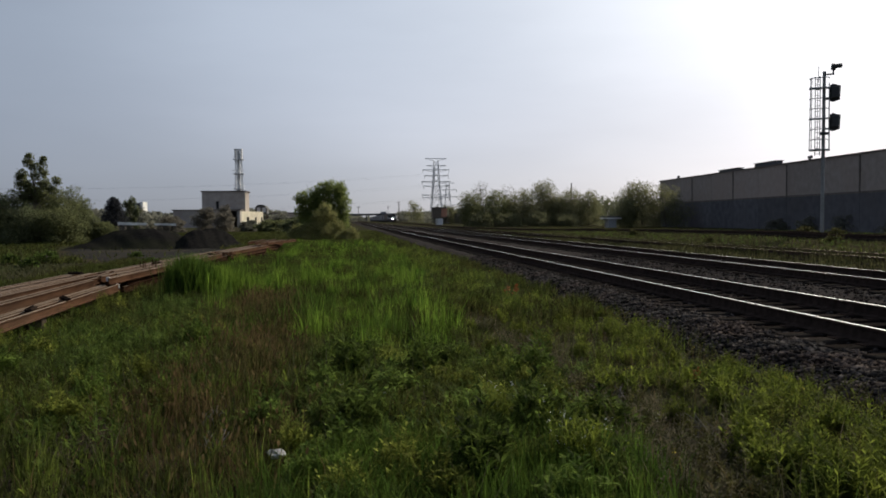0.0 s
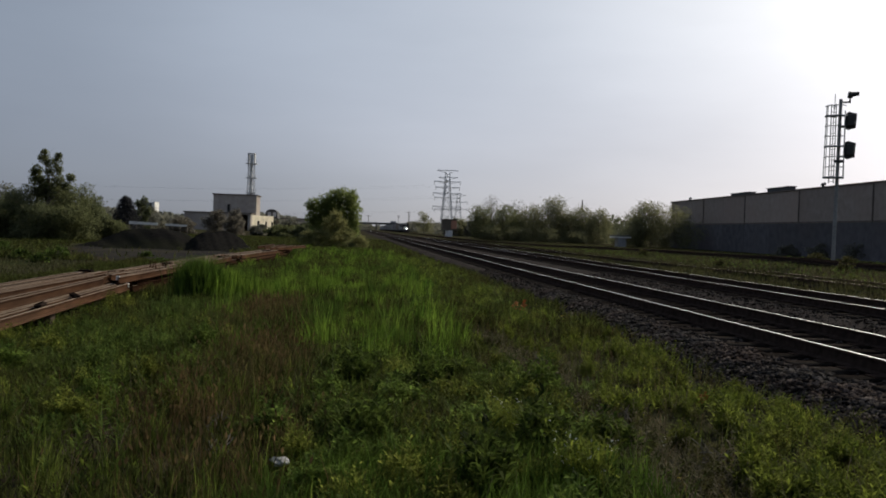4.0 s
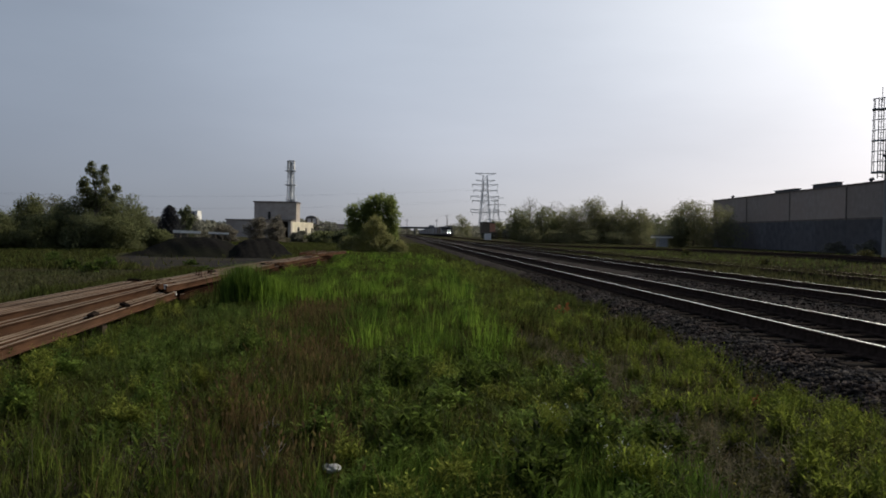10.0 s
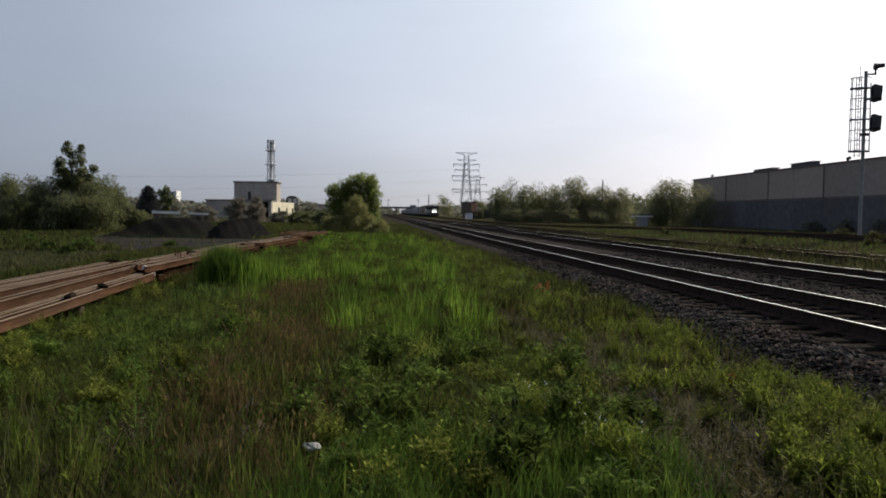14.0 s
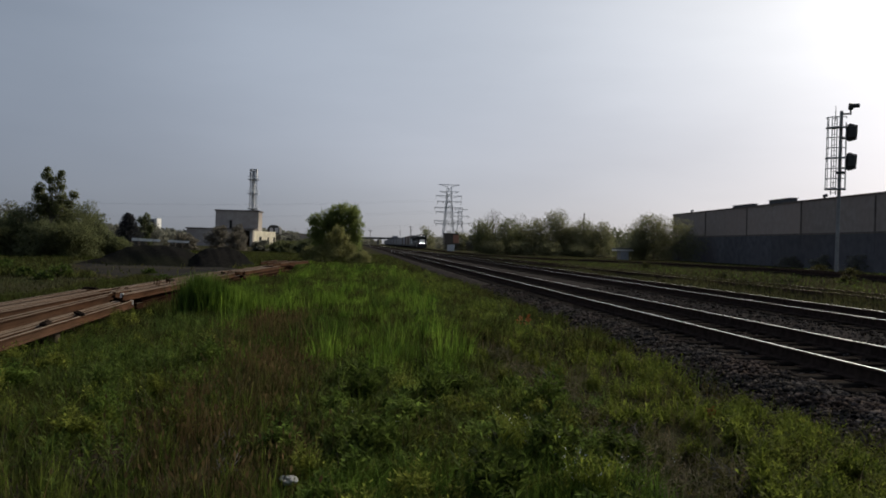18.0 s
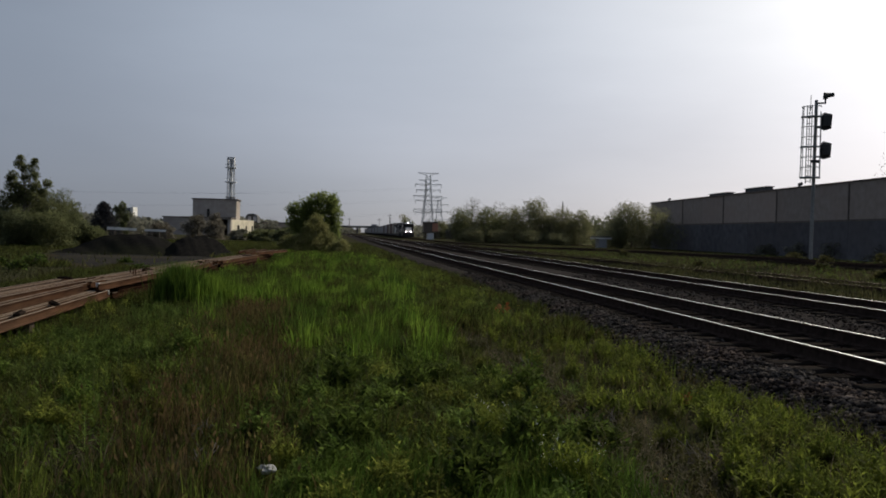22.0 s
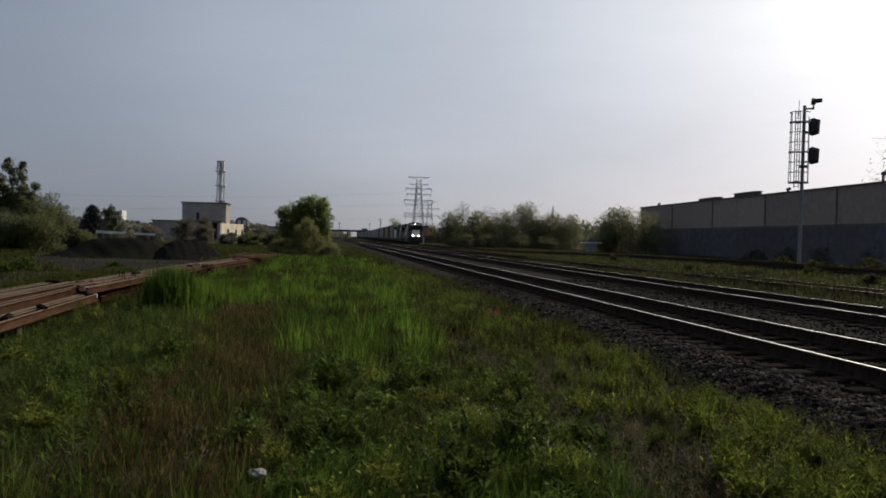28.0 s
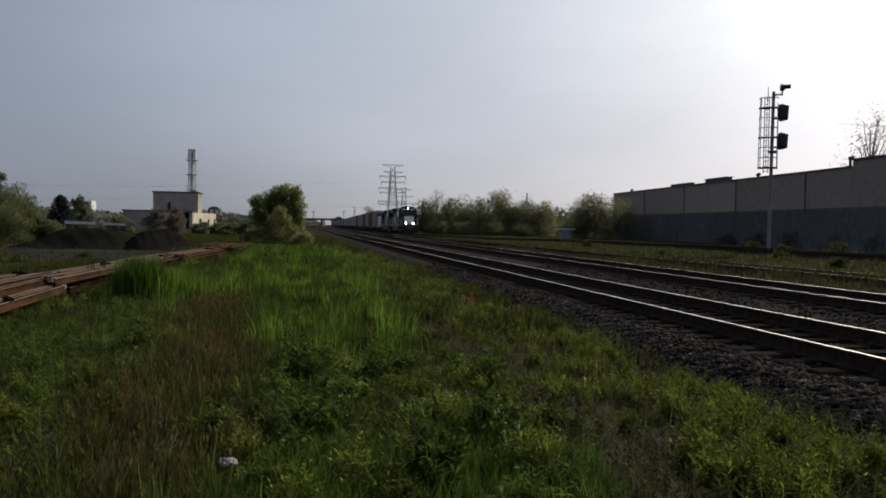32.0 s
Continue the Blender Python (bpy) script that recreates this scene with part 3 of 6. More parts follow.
# ---- stacked used rails on the field ----
def rail_stack():
    r = random.Random(4)
    group = "stack of used rails"

    def length_mesh(L):
        bm = bmesh.new()
        outline = [(px * 0.78, pz * 0.75) for px, pz in RAIL_OUTLINE]
        prism(bm, outline, 0, L)
        # upward faces take the paler tone, which paints the light on the heads
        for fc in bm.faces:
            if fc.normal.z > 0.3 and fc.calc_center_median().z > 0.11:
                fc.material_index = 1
        me = bpy.data.meshes.new("steel_rail")
        bm.to_mesh(me), bm.free()
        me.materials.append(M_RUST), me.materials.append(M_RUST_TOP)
        return me

    meshes = {L: length_mesh(L) for L in (11.9, 10.6, 8.4, 6.1)}

    def lay(L, x, y, z, turn=0.0, tip=0.0, white=False):
        ob = obj("steel_rail", meshes[L], m=pose(x, y, z, 0, tip, turn))
        tagged(ob, "rust-brown used steel rail lying in a stack", "rail", group)
        if white:
            ob["label"] = "rust-brown used steel rail with a white painted end"
            part("painted_end", B(-0.033, 0.033, (L if turn > 2 else 0) - 0.03, (L if turn > 2 else 0) + 0.006, 0.05, 0.136), M_WHITE, ob, "white painted end")

    def bearer(x, y, w, h):
        bm = bmesh.new()
        box(bm, -w, 0, -0.1, 0.1, 0, h, bevel=0.01)
        ob = part("timber_bearer", bm, M_TIMBER)
        ob.matrix_basis = pose(x, y, float(ground_z(x - 0.8, y)) - 0.02, 0, 0, r.uniform(-3, 3))
        tagged(ob, "old grey timber bearer under the stacked rails", "timber", "bearers under the rails")

    for y0 in (9.2, 12.6, 15.6):
        bearer(-4.38 - 0.037 * (y0 - 8.6), y0, 0.85, 0.25)
        bearer(-5.5, y0 + 0.5, 0.95, 0.13)
    for y0, x in ((19.4, -4.75), (22.6, -4.6), (26.0, -4.45), (29.4, -4.25), (33.0, -3.75), (37.0, -3.4), (41.0, -3.1)):
        bearer(x + 0.1, y0, 1.75, 0.13)
    # start of a run, length, its front edge there, turn, rails across, layers
    for y0, L, x0, turn, wide, layers in ((7.2, 11.9, -5.42, 0.0, 7, 3), (19.3, 11.9, -4.8, -2.2, 8, 3), (30.3, 11.9, -4.25, -4.6, 7, 3)):
        for layer in range(layers):
            for k in range(wide):
                x = x0 - 0.121 * k + 0.02 * layer + r.uniform(-0.012, 0.012)
                lay(L if (k + layer) % 3 else 10.6, x, y0 + r.uniform(-0.5, 0.3) - (r.uniform(0.3, 2.2) if y0 == 19.3 and k < 5 else 0), 0.12 + 0.132 * layer, turn + r.uniform(-0.12, 0.12), 0, y0 == 19.3 and layer == 2 and k == 1)
    # a rail dropped across the near stack
    lay(6.1, -4.5, 8.3, 0.515, 46)
    # loose rails fanned out on the bearers in front
    for k, (x, dy, turn, size) in enumerate(((-4.25, 0.1, 2.1, 11.9), (-4.38, -0.3, 2.1, 11.9), (-4.51, 0.0, 2.0, 11.9), (-4.64, 1.3, 1.9, 10.6), (-4.77, -0.2, 1.8, 11.9), (-4.9, 0.5, 1.6, 11.9))):
        lay(size, x, 5.15 + dy, 0.235, turn, 0, k in (0, 2))
    for x, dy, turn, size in ((-4.7, 0.9, 1.8, 10.6), (-4.84, 0.4, 1.7, 11.9)):
        lay(size, x, 5.15 + dy, 0.367, turn)
    for k, (x, turn) in enumerate(((-4.1, 3.0), (-3.85, 6.0), (-4.5, 1.2), (-4.9, -1.0))):
        lay(6.1, x + 0.25, 37.4 + 0.6 * k, 0.517, -turn - 3)
    # joint bars left lying on the rails
    for x, y, z, turn in ((-4.56, 12.2, 0.373, 10), (-4.62, 13.8, 0.373, 30), (-5.9, 18.3, 0.517, 60), (-5.1, 22.4, 0.517, -12), (-4.6, 28.0, 0.517, 25), (-3.9, 36.0, 0.517, 70)):
        bm = bmesh.new()
        box(bm, -0.05, 0.05, -0.2, 0.2, 0.0, 0.045, bevel=0.008)
        for k in range(4):
            rod(bm, (0, -0.15 + 0.1 * k, 0.03), (0, -0.15 + 0.1 * k, 0.062), 0.018, seg=6)
        ob = part("joint_bar", bm, M_OLDIRON)
        ob.matrix_basis = pose(x, y, z, 0, 0, turn)
        tagged(ob, "dark rusty joint bar lying on the stacked rails", "joint bar", "joint bars on the rails")
    # spikes left standing on the pile
    for k in range(5):
        bm = bmesh.new()
        rod(bm, (0, 0, 0), (r.uniform(-0.02, 0.02), 0, 0.16), 0.014, 0.014, seg=6)
        rod(bm, (0, 0, 0.0), (0, 0, 0.012), 0.03, 0.03, seg=6)
        ob = part("track_spike", bm, M_RUST)
        ob.matrix_basis = pose(-4.86 - 0.15 * (k % 3), 20.2 + 0.35 * k, 0.517)
        tagged(ob, "rusty spike standing on the stacked rails", "spike", "spikes on the rail stack")


rail_stack()


# ---- signal mast ----
def signal_mast():
    s = thing("railway_signal", pose(26.0, 40.0, 0.92, 0, 0, -33), "tall grey railway signal mast with ladder cage and black heads", "railway signal")
    bm = bmesh.new()
    box(bm, -0.45, 0.45, -0.45, 0.45, -0.75, -0.32, bevel=0.03)
    part("foundation", bm, M_CONCRETE, s, "concrete foundation")
    part("mast", Rod((0, 0, -0.3), (0.06, 0, 8.55), 0.1, 0.085, seg=12), M_MAST, s)
    part("base_flange", Rod((0, 0, -0.32), (0, 0, -0.26), 0.25, seg=12), M_GALV, s)
    part("antenna", Rod((-0.22, 0, 8.0), (-0.22, 0, 8.85), 0.02, seg=6), M_DARKSTEEL, s, "thin whip antenna")
    lad = part("ladder", Rod((-0.38, 0, 4.0), (-0.38, 0, 8.3), 0.028, seg=6), M_GALV, s)
    part("stile", Rod((-0.14, 0, 4.0), (-0.14, 0, 8.3), 0.028, seg=6), M_GALV, lad)
    for k in range(15):
        z = 4.1 + 0.29 * k
        part("rung", Rod((-0.4, 0, z), (-0.12, 0, z), 0.016, seg=6), M_GALV, lad)
    cage = part("cage", Rod((-0.66, -0.1, 4.25), (-0.60, -0.1, 8.2), 0.024, seg=6), M_GALV, s, "open ladder cage of steel straps")
    for x, y in ((-0.56, -0.32), (-0.26, -0.42), (0.30, -0.25), (0.33, 0.1)):
        part("strap", Rod((x, y, 4.25), (x * 0.97, y, 8.2 if x < 0 else 7.9), 0.02, seg=6), M_GALV, cage)
    for k in range(8):
        z = 4.3 + 0.555 * k
        big = k in (0, 3, 6)
        hoop = bmesh.new()
        pts = [(-0.62, 0.2), (-0.66, -0.1), (-0.56, -0.32), (-0.26, -0.42), (0.1, -0.4), (0.30, -0.25), (0.33, 0.1)]
        tube(hoop, [(*a, z) for a in pts], 0.045 if big else 0.026, seg=6)
        part("hoop", hoop, M_GALV, cage)
    for z in (4.28, 6.0, 7.65):
        bm = bmesh.new()
        box(bm, -0.66, 0.33, -0.3, 0.2, z - 0.025, z + 0.025)
        part("platform", bm, M_GALV, s, "grated steel platform")
    for z, xa in ((5.45, 0.52), (7.05, 0.55), (8.38, 0.50)):
        bm = bmesh.new()
        rod(bm, (0, 0, z), (xa, 0.05, z), 0.05, seg=8)
        rod(bm, (xa, 0.05, z - 0.05), (xa, 0.05, z + 0.4), 0.045, seg=8)
        part("bracket_arm", bm, M_DARKSTEEL, s)
    bm = bmesh.new()
    box(bm, -0.16, 0.3, -0.14, 0.14, 5.12, 5.26, bevel=0.02)
    part("junction_box", bm, M_DARKSTEEL, s)
    for z in (5.78, 7.36):
        head = bmesh.new()
        prof = [(0.34, z - 0.40), (0.46, z - 0.48), (0.83, z - 0.38), (0.87, z + 0.38), (0.72, z + 0.42), (0.48, z + 0.50), (0.36, z + 0.42), (0.32, z)]
        prism(head, prof, -0.02, 0.12)
        h = part("signal_head", head, M_BLACK, s, "black signal head with hooded lamps")
        for k in (-1, 0, 1):
            lamp = bmesh.new()
            rod(lamp, (0.6, 0.12, z + 0.24 * k), (0.64, 0.45, z + 0.24 * k), 0.12, 0.11, seg=12)
            part("hood", lamp, M_BLACK, h)
            part("lens", Rod((0.6, 0.1, z + 0.24 * k), (0.6, 0.14, z + 0.24 * k), 0.1, seg=12), M_LENS, h)
        cover = bmesh.new()
        box(cover, 0.4, 0.8, -0.22, -0.02, z - 0.3, z + 0.34, bevel=0.05)
        part("housing", cover, M_BLACK, h)
    top = bmesh.new()
    rod(top, (0.40, 0.05, 8.78), (0.62, 0.08, 8.76), 0.19, 0.17, seg=14)
    h = part("top_lamp", top, M_BLACK, s, "single black lamp turned along the track")
    part("hood", Rod((0.6, 0.08, 8.80), (0.93, 0.1, 8.82), 0.13, 0.11, seg=12), M_BLACK, h)


signal_mast()


# ---- warehouse beyond the tracks ----
def warehouse():
    w = thing("warehouse", pose(50, 119.8, 0, 0, 0, -3.0) @ pose(0, -119.8, 0), "long low warehouse with tan upper panels over a dark grey wall", "warehouse", kind="structure")
    y0, y1, mid, top, base = 14.0, 119.8, 3.82, 7.33, -1.6
    tall = 60.2
    part("wall", B(0.08, 14, y0, y1, base, top - 0.05), M_DARKWALL, w, "core wall")
    part("tall_wall", B(0.1, 14, y0, tall, top - 0.05, top + 0.55), M_TAN, w)
    n = 16
    bays = [y0 + (y1 - y0) * k / n for k in range(n + 1)]
    for k, (a, b) in enumerate(zip(bays, bays[1:])):
        part("upper_panel", B(0.0, 0.12, a + 0.03, b - 0.03, mid + 0.02, top - 0.06), M_TAN, w)
        part("lower_panel", B(-0.03, 0.12, a + 0.02, b - 0.02, base, mid - 0.16), M_DARKWALL, w)
        if k % 2 == 0:
            part("downpipe", B(-0.10, 0.02, a - 0.06, a + 0.06, mid - 0.1, top - 0.15), M_COPING, w, "brown downpipe")
    part("band", B(-0.05, 0.12, y0, y1, mid - 0.16, mid + 0.02), M_COPING, w, "weathered brown band")
    part("coping", B(-0.12, 0.5, tall, y1 + 0.1, top - 0.06, top + 0.08), M_COPING, w)
    part("coping", B(-0.14, 0.5, y0, tall, top + 0.55, top + 0.68), M_COPING, w)
    part("end_panel", B(0.12, 14, y1, y1 + 0.12, base, top - 0.07), M_TAN, w)
    part("roof", B(0.5, 13.5, tall, y1 - 0.3, top - 0.3, top - 0.05), M_ROOF, w)

    def unit(a, b, h, x=0.25):
        u = part("rooftop_unit", B(x, x + 0.7, a, b, top, top + h, bevel=0.05), M_DARKSTEEL, w, "dark rooftop ventilation unit")
        part("unit_cap", B(x - 0.12, x + 0.82, a - 0.04, b + 0.04, top + h, top + h + 0.06), M_DARKSTEEL, u)

    unit(92.6, 98.3, 0.34)
    unit(82.8, 88.2, 0.5)
    for y, h in ((113.0, 0.3), (76.3, 0.34), (61.0, 0.8)):
        pipe = bmesh.new()
        rod(pipe, (0.4, y, top), (0.4, y, top + h), 0.12, seg=8)
        rod(pipe, (0.4, y + 0.1, top + h), (0.4, y - 0.35, top + h + 0.05), 0.17, seg=8)
        part("roof_vent", pipe, M_DARKSTEEL, w)


warehouse()
# ---- factory on the far side of the field ----
def ribs(name, parent, material, x0, x1, y, z0, z1, n):
    for k in range(n):
        a, b = x0 + (x1 - x0) * k / n, x0 + (x1 - x0) * (k + 1) / n
        part(name, B(a + 0.03, b - 0.03, y - 0.08, y, z0, z1), material, parent)


def factory():
    f = thing("factory", pose(0, 0, 0), "pale grey-buff factory block with low wings and a lattice chimney", "factory", kind="structure")
    part("main_block", B(-40.2, -28.1, 230, 239, -0.5, 10.1), M_BUFF, f)
    ribs("cladding_panel", f, M_BUFF, -40.1, -28.2, 230, 4.6, 10.0, 10)
    part("main_roof", B(-40.5, -27.8, 229.7, 239.3, 10.1, 10.4), M_COPING, f, "dark roof edge")
    part("low_wing", B(-46.5, -28.6, 222, 236, -0.5, 4.75), M_BUFF, f)
    part("low_roof", B(-46.8, -28.3, 221.7, 236.3, 4.75, 5.0), M_COPING, f)
    for x in (-36.2,):
        wdw = part("window", B(x, x + 0.7, 229.8, 230.05, 5.2, 7.4), M_DARKVOID, f)
        part("window_sill", B(x - 0.1, x + 0.8, 229.75, 230.0, 5.1, 5.2), M_CONCRETE, wdw)
    # sunlit annexe: its long wall is turned to the tracks
    bm = bmesh.new()
    a, b = Vector((-29.4, 222)), Vector((-24.2, 240))
    base = [bm.verts.new((*p, -0.5)) for p in (a, b, (-34, 229.5), (-34, 222))]
    up = [bm.verts.new((*p, 4.45)) for p in (a, b, (-34, 229.5), (-34, 222))]
    for i in range(4):
        bm.faces.new((base[i], base[(i + 1) % 4], up[(i + 1) % 4], up[i]))
    bm.faces.new(up)
    bmesh.ops.recalc_face_normals(bm, faces=bm.faces)
    ann = part("annexe", bm, M_CREAM, f, "sunlit cream annexe wall")
    d = (b - a).normalized()
    nrm = Vector((d.y, -d.x))
    for s0, s1, z0, z1, mt, nm in ((6.5, 8.2, 0.2, 2.9, M_DARKVOID, "doorway"), (12.5, 13.6, 1.4, 2.8, M_DARKVOID, "window"), (17, 18.2, 1.4, 2.8, M_DARKVOID, "window"), (21, 22.6, 0, 3.2, M_COPING, "door")):
        q = bmesh.new()
        p0, p1 = a + d * s0 + nrm * 0.03, a + d * s1 + nrm * 0.03
        q.faces.new([q.verts.new(v) for v in ((*p0, z0), (*p1, z0), (*p1, z1), (*p0, z1))])
        bmesh.ops.solidify(q, geom=q.faces[:], thickness=0.06)
        part(nm, q, mt, ann)
    part("rear_shed", B(-21.5, -8, 240, 262, -0.5, 3.9), M_BUFF, f)
    part("shed_roof", B(-21.8, -7.7, 239.7, 262.3, 3.9, 4.15), M_COPING, f)
    part("shed_opening", B(-19.5, -14, 239.85, 240.05, -0.3, 2.6), M_DARKVOID, f)
    bm = bmesh.new()
    prism(bm, [(-27.3, 4.0), (-23.7, 4.0), (-23.7, 5.7), (-24.2, 6.4), (-25.0, 6.7), (-26.0, 6.7), (-26.8, 6.4), (-27.3, 5.7)], 246, 254)
    pent = part("round_roof_house", bm, M_ROOF, f, "dark round-roofed housing")
    for x in (-26.6, -25.0):
        part("end_panel", B(x, x + 1.0, 245.9, 246.02, 4.3, 5.8), M_PALESTEEL, pent)
    # lattice chimney behind the block
    ch = thing("lattice_chimney", pose(-30.0, 232, 10.4), "slim grey steel chimney in a lattice frame with platforms", "chimney")
    part("flue", Rod((0, 0, 0), (0, 0, 11.6), 0.5, 0.45, seg=12), M_PALESTEEL, ch)
    for x in (-0.85, 0.85):
        for y in (-0.85, 0.85):
            part("leg", Rod((x * 1.15, y * 1.15, 0), (x * 0.9, y * 0.9, 11.9), 0.09, seg=6), M_PALESTEEL, ch)
    for k in range(7):
        z0, z1 = 11.8 * k / 7, 11.8 * (k + 1) / 7
        for y in (-0.9, 0.9):
            br = bmesh.new()
            rod(br, (-0.95, y, z0), (0.95, y, z1), 0.05, seg=5)
            rod(br, (0.95, y, z0), (-0.95, y, z1), 0.05, seg=5)
            part("cross_brace", br, M_PALESTEEL, ch)
    for z in (0.6, 4.9, 9.0):
        pl = bmesh.new()
        box(pl, -1.5, 1.5, -1.5, 1.5, z - 0.08, z + 0.08)
        for x in (-1.5, 1.5):
            rod(pl, (x, -1.5, z + 0.9), (x, 1.5, z + 0.9), 0.04, seg=5)
            rod(pl, (-1.5, x, z + 0.9), (1.5, x, z + 0.9), 0.04, seg=5)
        part("platform", pl, M_PALESTEEL, ch)
    for x in (-0.95, 0.95):
        part("screen_post", B(x - 0.06, x + 0.06, -1.0, 1.0, 9.2, 11.9), M_PALESTEEL, ch)
    part("screen_rail", B(-1.05, 1.05, -1.05, 1.05, 11.8, 12.0), M_PALESTEEL, ch, "grey frame round the chimney top")
    # tower block on the skyline
    ap = thing("apartment_block", pose(-152.0, 600, 0), "distant grey apartment block with its sunlit side painted white", "apartment block", kind="structure")
    part("wall", B(-4.6, 2.8, 0, 14, -1, 15.6), M_HAZE_WALL, ap)
    # added white box: sunlight on the block's right side, put into colour
    part("stair_tower", B(3.2, 5.2, -1, 12, -1, 16.6), M_WHITE, ap, "white strip standing for the sunlit side wall")
    part("roof", B(-4.8, 3.0, -0.2, 14.2, 15.6, 16.0), M_ROOF, ap)
    for k in range(5):
        for x in (-4.0, -2.0, 0.0, 1.6):
            part("window", B(x, x + 1.0, -0.1, 0.05, 1.6 + 2.9 * k, 3.0 + 2.9 * k), M_DARKVOID, ap)
    sh = thing("flat_roofed_shed", pose(40.5, 800, 0), "distant grey flat-roofed industrial shed", "industrial shed", kind="structure")
    part("wall", B(-7.5, 7.5, 0, 30, -1, 7.6), M_HAZE_WALL, sh)
    part("roof", B(-7.9, 7.9, -0.4, 30.4, 7.6, 8.2), M_COPING, sh)
    part("roof_house", B(-3.5, 2.0, 6, 16, 8.2, 10.0), M_HAZE_WALL, sh)
    fence = thing("white_fence", pose(-28.6, 104, 0), "low white-painted board fence across the field", "fence")
    for k in range(9):
        part("post", B(0.9 * k - 0.06, 0.9 * k + 0.06, 0.03, 0.15, -0.1, 1.45), M_WOODPOLE, fence)
        if k < 8 and k != 4:
            part("board", B(0.9 * k + 0.02, 0.9 * k + 0.88, -0.02, 0.03, 1.34 - 0.02 * k, 1.7 - 0.035 * k), M_WHITE, fence)


factory()


# ---- dark spoil heaps ----
def heap(cx, cy, rx, ry, h, seed):
    n = 60
    u = np.linspace(-1, 1, n)
    X, Y = np.meshgrid(u, u)
    r = np.hypot(X, Y)
    ph = seed * 1.7
    lump = 0.10 * np.sin(5 * X + ph) * np.sin(4 * Y + ph) + 0.05 * np.sin(13 * X + 2 * ph) * np.sin(11 * Y) + 0.025 * np.sin(29 * X + 17 * Y)
    Z = h * np.clip(step(1.0, 0.18, r + 0.08 * np.sin(3 * np.arctan2(Y, X) + ph)) + lump * step(1.0, 0.7, r), -0.1, 2) - 0.06 * step(0.8, 1.0, r)
    V = np.stack([cx + X * rx, cy + Y * ry, Z + ground_z(cx, cy)], -1).reshape(-1, 3)
    i = (np.arange(n - 1)[:, None] * n + np.arange(n - 1)[None]).ravel()
    ob = bulk("cinder_mound", V, np.stack([i, i + 1, i + n + 1, i + n], -1), M_CINDER)
    for p in ob.data.polygons:
        p.use_smooth = True
    tagged(ob, "low heap of black cinders on the yard", "mound", "cinder mounds")


heap(-12.7, 52, 5.0, 4.6, 1.12, 1)
heap(-8.85, 51.6, 2.8, 4.2, 1.18, 2)


def yard_edge(X, Y):
    """Below 1 inside the cinder yard, a slanting patch with an uneven edge."""
    u, v = (X + 10.5) * 0.9 + (Y - 44) * 0.42, -(X + 10.5) * 0.42 + (Y - 44) * 0.9
    return np.hypot(u / 4.6, v / 17.0) + 0.10 * np.sin(X * 1.1) * np.sin(Y * 0.7)


yard = sheet("cinder_yard", np.arange(-26, -3.5, 0.4), np.arange(24, 64, 0.5),
             lambda X, Y: ground_z(X, Y) + 0.05 - 0.25 * (1 - step(1.0, 0.82, yard_edge(X, Y))), M_YARD)
tagged(yard, "black cinder yard in the field", "yard", kind="structure")


# ---- pylons and wires ----
def pylon(m, h, name_label):
    p = thing("power_pylon", m, name_label, "pylon", "power line pylons")
    w0, w1 = 4.2, 1.3
    zs = [0, 7, 13, 18, 22.5, 26.5, 30, 33.5, 37]
    zs = [z * h / 38.6 for z in zs]

    def half(z):
        return w1 + (w0 - w1) * (1 - z / zs[-1]) ** 1.2
    for sx in (-1, 1):
        for sy in (-1, 1):
            leg = bmesh.new()
            tube(leg, [(sx * half(a), sy * half(a), a) for a in zs], 0.15)
            part("leg", leg, M_PALESTEEL, p)
    for s in (-1, 1):
        for q in (-1, 1):
            for face in (0, 1):
                br = bmesh.new()
                zig = [(q * (-1) ** i * half(z), s * half(z), z) for i, z in enumerate(zs)]
                tube(br, zig if face else [(y, x, z) for x, y, z in zig], 0.11)
                part("bracing", br, M_PALESTEEL, p)
    for z, L in ((16.6, 8.9), (24.6, 8.9), (31.6, 8.2), (38.3, 6.5)):
        z *= h / 38.6
        for s in (-1, 1):
            arm = bmesh.new()
            tube(arm, [(0, -0.9, z), (s * L, 0, z + 0.1), (0, 0.9, z)], 0.16)
            tube(arm, [(s * 1.0, -0.9, z - 1.3), (s * L, 0, z), (s * 1.0, 0.9, z - 1.3)], 0.1)
            part("cross_arm", arm, M_PALESTEEL, p)
        for s in (-1, 1):
            if z < 36 * h / 38.6:
                part("insulator", Rod((s * L * 0.97, 0, z), (s * L * 0.97, 0, z - 2.0), 0.14, seg=6), M_DARKSTEEL, p)
    return p


TOWERS = ((56.2, 480.0, 39.5), (61.2, 520.0, 38.0), (91.5, 693.0, 34.5), (-400.0, 430.0, 38.6))
for k, (x, y, h) in enumerate(TOWERS):
    pylon(pose(x, y, -0.3), h, "tall grey lattice power pylon with four cross arms")


def wire(a, b, sag, r=0.014):
    bm = bmesh.new()
    n = 16
    pts = [Vector(a).lerp(Vector(b), i / n) - Vector((0, 0, sag * 4 * (i / n) * (1 - i / n))) for i in range(n + 1)]
    tube(bm, pts, r)
    ob = part("power_line", bm, M_DARKSTEEL)
    tagged(ob, "thin sagging overhead power line", "power line", "overhead lines")


for z, L in ((14.6, 8.6), (22.6, 8.6), (29.6, 8.0)):
    for s in (-1, 1):
        wire((56.2 + s * L, 480, z), (-400 + s * L, 430, z), 9)


